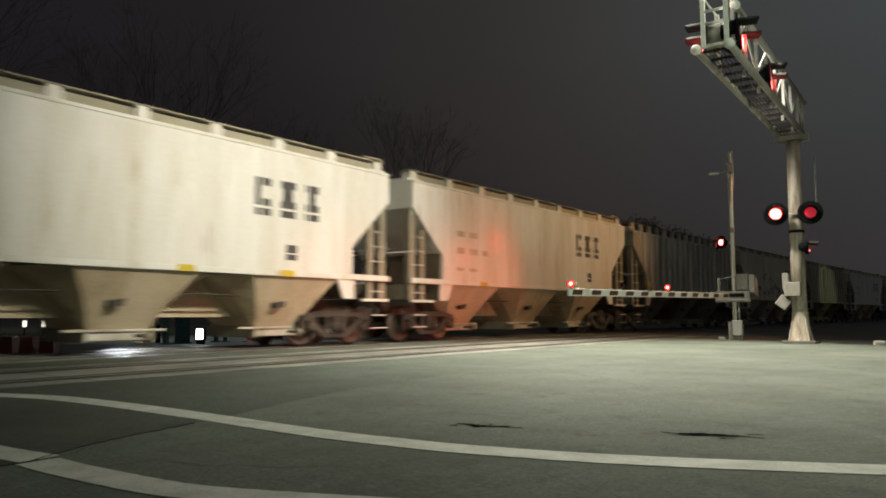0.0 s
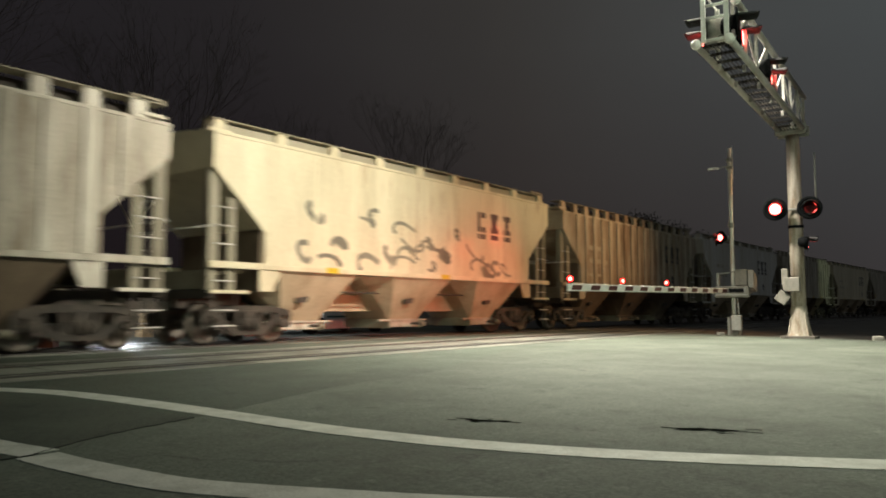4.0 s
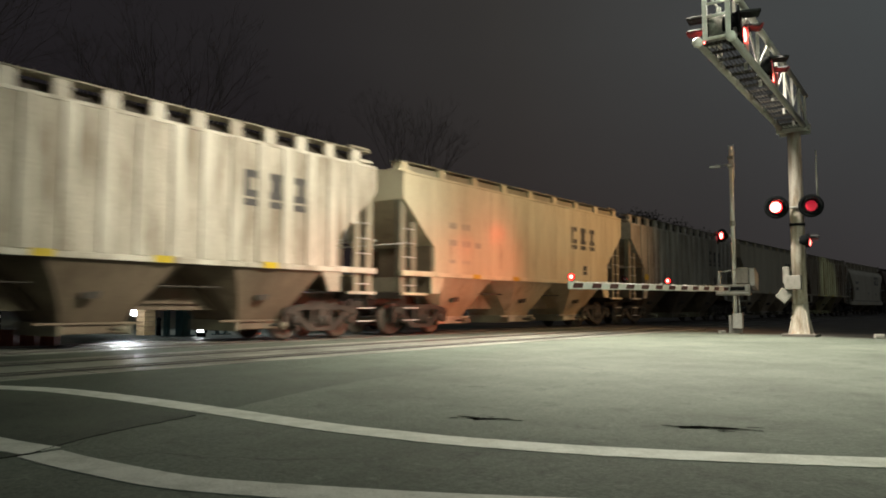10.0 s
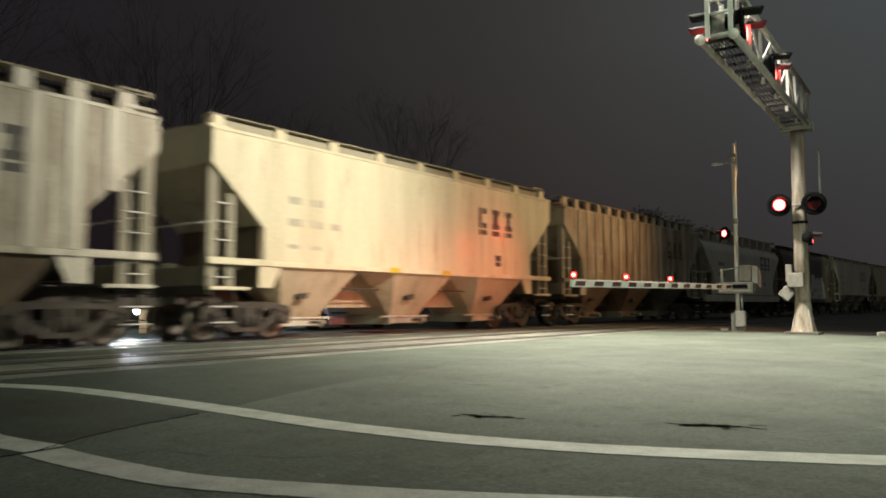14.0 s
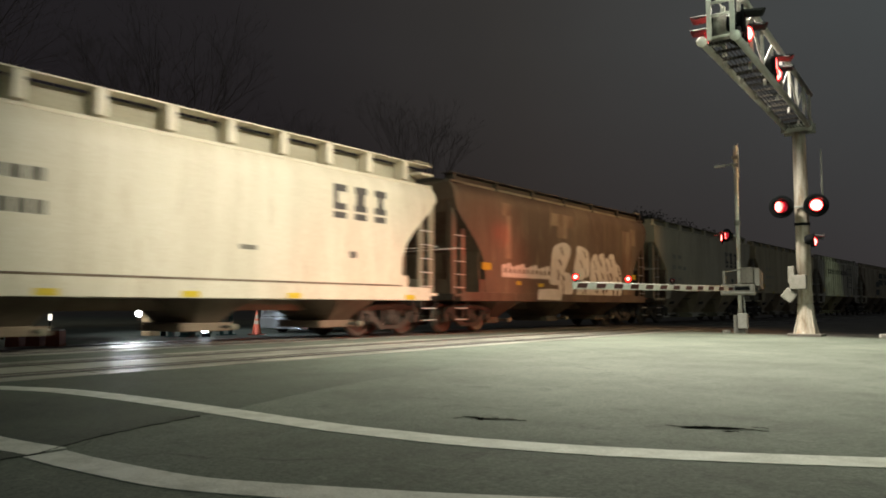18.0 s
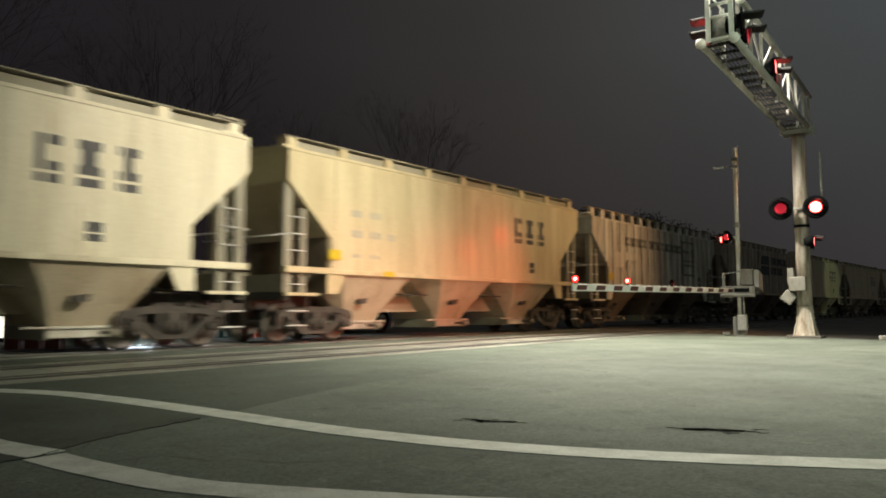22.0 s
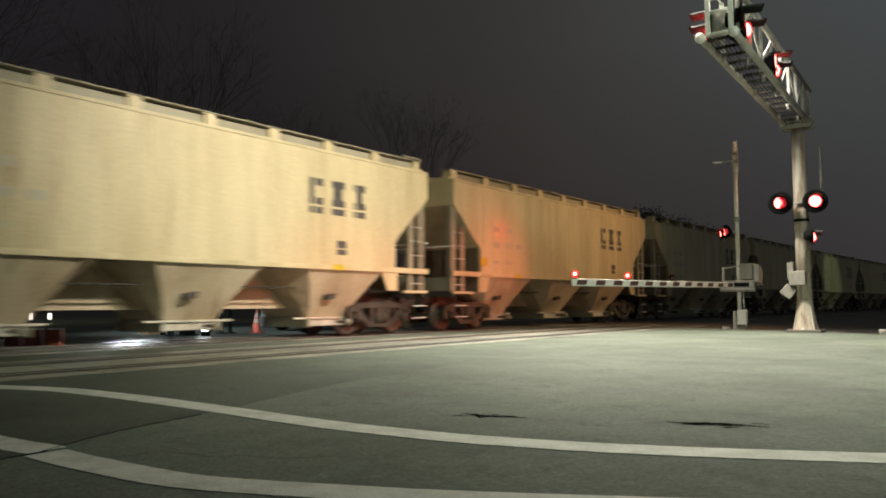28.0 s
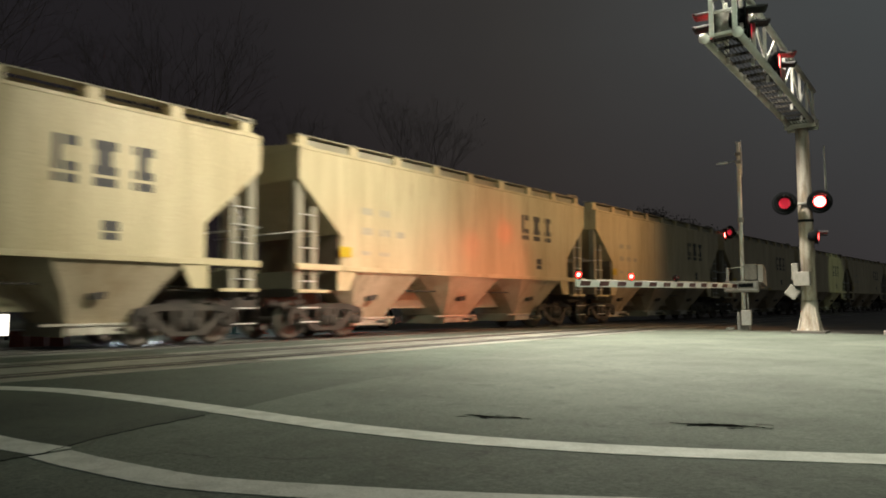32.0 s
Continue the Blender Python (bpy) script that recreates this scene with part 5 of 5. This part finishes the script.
    if style == "ribbed":
        n = 18
        for k in range(n):
            y = -5.67 + 0.68 * k
            off = HL - abs(y)
            z0 = SILL + 0.05 if off > 1.3 else 3.50 - max(0.0, off) * 0.80
            for sx in (-1, 1):
                x0, x1 = sorted((sx * (HW + 0.055), sx * HW))
                part("side_post", shared("side_post%s%d%d" % (paint, sx, k), lambda: box(x0, x1, y - 0.135, y + 0.135, max(z0, SILL + 0.05), EAVES[style], 0.012), M[paint]), None, car)
    elif style == "plain":
        for k in range(9):
            y = -HL + 1.45 + k * (2 * HL - 2.9) / 8
            part("plate_seam", shared("plate_seam%s%d" % (paint, k), lambda: box(HW, HW + 0.006, y - 0.025, y + 0.025, SILL + 0.05, EAVES[style]), M[paint]), None, car)
    shoulder = HW - 0.20 if low else HW + 0.02
    part("eave_strip", shared("eave_strip%s" % tag, lambda: box(-shoulder, shoulder, -HL, HL, EAVES[style] - 0.03, EAVES[style] + 0.04, 0.01), M["dull" if paint == "brown" else paint]), None, car)
    # marks
    if "mark" in extra:
        glyphs(car, HL - (3.94 if style == "round" else 4.27), 3.10, 0.61, "letter", "main" + style, 0.70)
    if "mark_small" in extra:
        glyphs(car, 2.70, 3.10, 0.57, "letter", "small" + style, 0.68)
    if "numbers" in extra and style == "round":
        bars(car, ((-4.62, 2.86, 0.26, 0.22), (-4.28, 2.86, 0.26, 0.22), (-3.94, 2.86, 0.24, 0.22), (-4.70, 2.30, 0.22, 0.24), (-4.42, 2.30, 0.22, 0.24), (-4.14, 2.30, 0.22, 0.24), (-3.86, 2.30, 0.20, 0.24), (0.20, 1.98, 0.42, 0.10)), "letter_worn", "numbers_dark")
        bars(car, ((HL - 3.39, 1.96, 0.22, 0.16),), "letter", "data_round")
    elif "numbers" in extra:
        bars(car, ((-HL + 1.98, 3.02, 0.36, 0.17), (-HL + 2.62, 3.02, 0.37, 0.17), (-HL + 1.98, 2.52, 0.37, 0.18), (-HL + 2.62, 2.52, 0.38, 0.18), (-HL + 3.24, 2.52, 0.30, 0.16), (-HL + 1.98, 2.02, 0.30, 0.10), (-HL + 2.62, 2.02, 0.34, 0.10)), "letter_faint", "numbers")
        bars(car, ((HL - 3.39, 1.96, 0.30, 0.13), (HL - 3.39, 2.12, 0.30, 0.18)), "letter", "data")
    face = HW + (0.058 if style == "ribbed" else 0.034)
    for k, y in enumerate((-3.48, -1.30, 0.88, 3.40)):
        if not low and paint != "brown" and r.random() < (0.85 if style == "ribbed" else 0.45):
            part("reflector", shared("reflector%d%.3f" % (k, face), lambda: box(face, face + 0.004, y - 0.19, y + 0.19, SILL - 0.06, SILL + 0.07), M["reflect"]), None, car, "yellow reflective sheet")
    for y in (-3.6, -0.92, 1.66, 5.6) if style == "round" else ():
        part("reflector", shared("reflector_low%.2f" % y, lambda: box(HW + 0.012, HW + 0.016, y - 0.19, y + 0.19, 0.97, 1.09), M["reflect"]), None, car, "yellow reflective sheet")
    if paint in ("grimy", "yellow"):
        part("reflector", shared("reflector_tall%.3f" % face, lambda: box(face, face + 0.004, -5.54, -5.17, 1.94, 2.18), M["reflect"]), None, car, "yellow reflective sheet")
    return car


CARS = []
STYLE = {
    -1: ("cream", "plain", "cream covered hopper rail car rolling on the track", ("mark", "numbers")),
    0: ("white", "plain", "off-white covered hopper rail car with black blocks on its side", ("mark", "numbers")),
    1: ("white", "plain", "off-white covered hopper rail car with faded lettering bars", ("mark", "numbers")),
    2: ("grimy", "ribbed", "rust-stained white covered hopper car with side posts", ()),
    3: ("cream", "plain", "cream covered hopper car with grey spray paint along its foot", ("mark", "graffiti_low")),
    4: ("rusty", "ribbed", "weathered tan covered hopper car with side posts", ("mark_small", "numbers")),
    5: ("white", "plain", "off-white covered hopper rail car with black blocks on its side", ("mark", "numbers")),
    6: ("grimy", "ribbed", "dirty white covered hopper car with side posts", ("mark_small",)),
    7: ("cream", "plain", "cream covered hopper rail car with black blocks on its side", ("mark", "numbers")),
    8: ("grimy", "ribbed", "rust-stained white covered hopper car with side posts", ("mark_small", "numbers")),
    9: ("cream", "plain", "cream covered hopper rail car with black blocks on its side", ("mark", "numbers")),
    10: ("rusty", "ribbed", "dirty grey covered hopper car with side posts", ("mark_small", "numbers")),
    11: ("offwhite", "round", "off-white curved-side hopper car with a low sill", ("mark", "numbers")),
    12: ("brown", "tall", "brown hopper car with white spray-painted graffiti", ("graffiti",)),
    13: ("cream", "plain", "cream covered hopper rail car with black blocks on its side", ("mark", "numbers")),
    14: ("yellow", "plain", "yellowish covered hopper rail car with black blocks on its side", ("mark", "numbers")),
    15: ("grimy", "ribbed", "dirty white hopper car with a long faded row of lettering bars", ("long_row",)),
    16: ("rusty", "ribbed", "tan hopper car with a large dark striped emblem", ("emblem",)),
    18: ("yellow", "plain", "yellowish covered hopper rail car with black blocks on its side", ("mark", "numbers")),
    17: ("yellow", "plain", "yellowish covered hopper rail car with black blocks on its side", ("mark", "numbers")),
}
for index in range(-1, 26):
    paint, style, label, extra = STYLE.get(index, ("yellow" if index > 18 else "cream", "plain", "cream covered hopper rail car with black blocks on its side", ("mark", "numbers")))
    car = hopper(index, paint, style, label, extra)
    CARS.append((index, car))
    F = HW + (0.057 if style == "ribbed" else 0.001)
    if "emblem" in extra:
        for k, (y, z, w, h) in enumerate(((-1.52, 2.66, 1.46, 0.52), (-1.52, 1.88, 1.36, 0.53), (0.14, 3.48, 1.47, 0.53), (-0.02, 2.84, 1.60, 0.53))):
            lean = 0.20
            part("emblem_block", prism([(y, z), (y + w, z), (y + w + (lean if k < 2 else 0), z + h), (y + (lean if k > 1 else 0), z + h)], HW + 0.0005, F + 0.004), M["teal"], car, "dark teal emblem stripe")
        for k in range(14):
            y, z = 1.96 + 0.435 * (k if k < 8 else k - 8), 3.52 if k < 8 else 2.90
            notch = 0.10 + 0.05 * (k % 3)
            part("emblem_bar", shared("emblem_bar%d" % k, lambda: prism([(y, z), (y + 0.35, z), (y + 0.35, z + 0.17), (y + notch + 0.06, z + 0.17), (y + notch + 0.06, z + 0.27), (y + 0.35, z + 0.27), (y + 0.35, z + 0.45), (y, z + 0.45)], HW + 0.0005, F + 0.003), M["letter"]), None, car)
        bars(car, tuple((-4.65 + 0.36 * k, z, 0.26, h) for z, h in ((3.02, 0.20), (2.62, 0.22)) for k in range(5)) + ((-4.62, 1.78, 0.36, 0.28), (-3.95, 1.78, 0.34, 0.24)), "letter_faint", "emblem_numbers")
    if "long_row" in extra:
        for k, y in enumerate([-3.9 + 0.34 * j + (0.22 if j > 5 else 0) + (0.22 if j > 10 else 0) for j in range(17)]):
            cut = 0.08 + 0.04 * (k % 3)
            part("lettering_bar", prism([(y, 3.36), (y + 0.25, 3.36), (y + 0.25, 3.48), (y + cut, 3.48), (y + cut, 3.58), (y + 0.25, 3.58), (y + 0.25, 3.72), (y, 3.72)], HW + 0.0005, F + 0.003), M["letter_worn"], car)
        for k, (y0, y1, z0, z1) in enumerate(((2.22, 3.75, 3.90, 3.98), (2.22, 3.10, 3.44, 3.54), (3.30, 3.75, 3.28, 3.66), (2.22, 3.75, 3.02, 3.08), (2.22, 3.75, 2.80, 2.87), (2.22, 3.70, 2.34, 2.42), (2.22, 2.28, 2.42, 3.90), (4.28, 4.52, 2.10, 2.32), (4.28, 4.52, 1.80, 2.02))):
            part("frame_bar", box(HW + 0.0005, F + 0.003, y0, y1, z0, z1), M["letter_worn"], car)
        for k, (y, z, w, h) in enumerate(((-5.0, 2.45, 0.8, 0.6), (-4.2, 2.75, 1.1, 0.35), (-3.9, 2.35, 0.5, 0.3))):
            part("paint_patch", box(HW + 0.0005, F + 0.003, y, y + w, z, z + h), M["grimy"], car, "pale overpainted patch")
    if "graffiti_low" in extra:
        g = random.Random(8)
        for k in range(26):
            y, z = -4.6 + 9.0 * g.random(), 1.85 + 1.1 * g.random() ** 1.6
            a = g.uniform(0, 3.1)
            w = g.uniform(0.35, 0.9)
            pts = [(y + w * u * math.cos(a) + 0.25 * math.sin(u * 5 + k), z + 0.45 * w * u * math.sin(a) + 0.14 * math.cos(u * 6 + k)) for u in [i / 9 for i in range(10)]]
            bm = ribbon(pts, g.uniform(0.07, 0.16), 0.0, 0.003)
            part("spray_stroke", bm, M["spray_dark"], car, "faded grey spray stroke", Matrix(((0, 0, 1, HW + 0.001 + 0.0002 * k), (1, 0, 0, 0), (0, 1, 0, 0), (0, 0, 0, 1))))
    if "graffiti" in extra:
        # fat rounded blots of white paint with brown slits between and in them
        g = random.Random(21)
        lay = Matrix(((0, 0, 1, 0), (1, 0, 0, 0), (0, 1, 0, 0), (0, 0, 0, 1)))
        for k, (y, w, low, high) in enumerate(((-1.35, 1.15, 1.55, 3.08), (-0.95, 1.10, 1.03, 2.02), (0.28, 1.15, 1.72, 2.98), (0.45, 1.10, 1.02, 1.72), (1.52, 0.70, 1.05, 2.72), (2.10, 0.58, 1.03, 2.86), (2.62, 0.52, 1.06, 2.70), (3.02, 0.60, 1.02, 2.90), (3.52, 0.66, 1.05, 2.48))):
            ring = []
            lean = 0.34 if k == 0 else g.uniform(-0.05, 0.16)
            for i in range(26):
                a = i * math.tau / 26
                lobe = 1 + 0.13 * math.sin(3 * a + k) + 0.07 * math.sin(5 * a + 2 * k)
                sx, sz = math.copysign(abs(math.cos(a)) ** 0.65, math.cos(a)), math.copysign(abs(math.sin(a)) ** 0.65, math.sin(a))
                ring.append((y + w / 2 + w / 2 * sx * lobe + lean * sz, (low + high) / 2 + (high - low) / 2 * sz * (0.5 + 0.5 * lobe)))
            part("graffiti_blot", prism(ring, HW + 0.002, HW + 0.005 + 0.0004 * k), M["spray"], car, "fat white spray-painted blot")
            for j in range(3):
                cy, cz = y + w * g.uniform(0.3, 0.75), low + (high - low) * (0.22 + 0.28 * j)
                ln = g.uniform(0.18, 0.42)
                part("graffiti_slit", ribbon([(cy + 0.08 * math.sin(3 * u + j), cz + (u - 0.5) * ln) for u in [i / 6 for i in range(7)]], g.uniform(0.05, 0.11), 0, 0.002), M["brown"], car, "", Matrix.Translation((HW + 0.0085 + 0.0003 * j, 0, 0)) @ lay)
        for k in range(11):
            y = -4.36 + 0.265 * k
            up = 0.06 * math.sin(2.1 * k)
            part("graffiti_shape", prism([(y, 1.72), (y + 0.24, 1.70), (y + 0.25, 1.84), (y + 0.12, 1.86), (y + 0.13, 1.98), (y + 0.25, 2.0), (y + 0.24, 2.12 + up), (y, 2.10 + up)], HW + 0.002, HW + 0.005), M["spray"], car)
        part("graffiti_shape", prism([(-2.28, 1.02), (-0.7, 1.0), (-0.6, 1.36), (-1.4, 1.40), (-2.2, 1.36)], HW + 0.013, HW + 0.016), M["spray"], car)
        for y, z, w, h in ((-4.33, 3.66, 0.47, 0.40), (-4.2, 2.3, 0.36, 1.36), (-1.37, 3.60, 1.65, 0.44), (-0.9, 3.2, 0.7, 0.40), (4.35, 1.25, 0.85, 2.6), (5.1, 3.3, 0.5, 0.7)):
            part("paint_patch", box(HW + 0.0015, HW + 0.0035, y, y + w, z, z + h), M["brown_pale"], car, "faded pale patch")
        for y, z, w, h in ((-5.45, 1.90, 0.50, 0.22), (-3.55, 1.48, 0.27, 0.12), (-2.20, 1.44, 0.33, 0.12), (5.15, 1.88, 0.42, 0.22)):
            part("reflector", box(HW + 0.004, HW + 0.008, y, y + w, z, z + h), M["reflect"], car, "yellow reflective sheet")

# crossing panels, piece by piece
plates = {}
for tx in (NEAR_X, TRAIN_X):
    s = S0
    while s < S1:
        for kind, c, w in (("inner", 0.0, 0.92), ("outer", -1.235, 0.43), ("outer", 1.235, 0.43), ("pad", -0.575, 0.21), ("pad", 0.575, 0.21), ("pad", -0.905, 0.20), ("pad", 0.905, 0.20)):
            if kind not in plates:
                plates[kind] = mesh_from("crossing_panel", box(-w / 2, w / 2, 0.012, PANEL - 0.012, -0.1, -0.004 if kind != "pad" else -0.008, 0.008), M["pad" if kind == "pad" else "panel"])
            x, y, h = on_track(s, c, tx)
            part("rubber_strip" if kind == "pad" else "crossing_panel", plates[kind], None, crossing, "", pose(x, y, 0, 0, 0, h))
        s += PANEL


# ---- what moves ----
# middles of the cars behind the first coupling, from the car ahead of it backwards
OFFSET = dict(zip(range(-1, 26), [-21.75, -7.25, 7.26, 21.68, 36.21, 50.83, 65.47, 80.23, 94.84, 109.34, 124.08, 138.67, 152.93, 167.29, 181.76, 196.38, 211.08, 225.74, 240.51, 255.27, 269.96, 284.59, 299.09, 313.59, 328.09, 342.59, 357.09]))

def run(t):
    """Metres that the train has rolled since the start."""
    return 8.798 * t


def motions():
    first = 15.08          # where the gap behind the first car stands at the start
    times = [-0.3, -0.1] + [0.5 * k for k in range(65)] + [32.1, 32.3]
    for index, car in CARS:
        rows = []
        for t in times:
            x, y, h = on_track(first + OFFSET[index] - run(t))
            rows.append((t, pose(x, y, 0, 0, 0, h)))
        walk(car, rows)
    # wheels roll on the rails: one set of keys for each axle place
    for k, ay in enumerate((-0.86, 0.86)):
        rows = []
        for i in range(-3, 964):
            t = i / FPS
            rows.append((t, pose(0, ay, 0.45, math.degrees(run(t) / 0.45) % 360, 0, 0)))
        lead = WHEELSETS[k][0]
        walk(lead, rows)
        for w in WHEELSETS[k][1:]:
            w.rotation_mode = "QUATERNION"
            keys = w.animation_data_create()
            keys.action = lead.animation_data.action
            keys.action_slot = lead.animation_data.action_slot
    # flashing lights: each drum shows its lit disc for three fifths of every cycle, then the fading and the dark one
    cycle = 1.2485
    for lens, phase, m in LENSES:
        drum = len(lens.data.materials) == 4
        if phase is None:
            lens.matrix_basis = m @ pose(0, 0, 0, 0, 0, 120 if drum else 0)
            continue
        steps = ((0.38, 0), (0.98, -120), (1.21 if phase == 0.5 else 1.15, -240), (1.365, -360)) if drum else ((0.42, 0), (0.92, -180), (1.42, -360))
        turns = []
        for n in range(-2, 28):
            for k in range(len(steps) - 1):
                turns.append(((n + steps[k][0] + (0.45 if phase == 0.5 else 0.9 * phase)) * cycle, 360.0 * -n + steps[k][1], 360.0 * -n + (steps[k - 1][1] if k else steps[-1][1] + 360)))
        turns.sort()
        now = [a for t, a, _ in turns if t <= 0.0][-1]
        rows = [(0.0, m @ pose(0, 0, 0, 0, 0, now))]
        for t, a, before in turns:
            if 0.1 < t < 31.9:
                for j in range(5):
                    rows.append((t + 0.5 * (j - 2) / FPS, m @ pose(0, 0, 0, 0, 0, now + (a - now) * j / 4)))
                now = a
        rows.append((32.0, m @ pose(0, 0, 0, 0, 0, now)))
        walk(lens, rows)


motions()
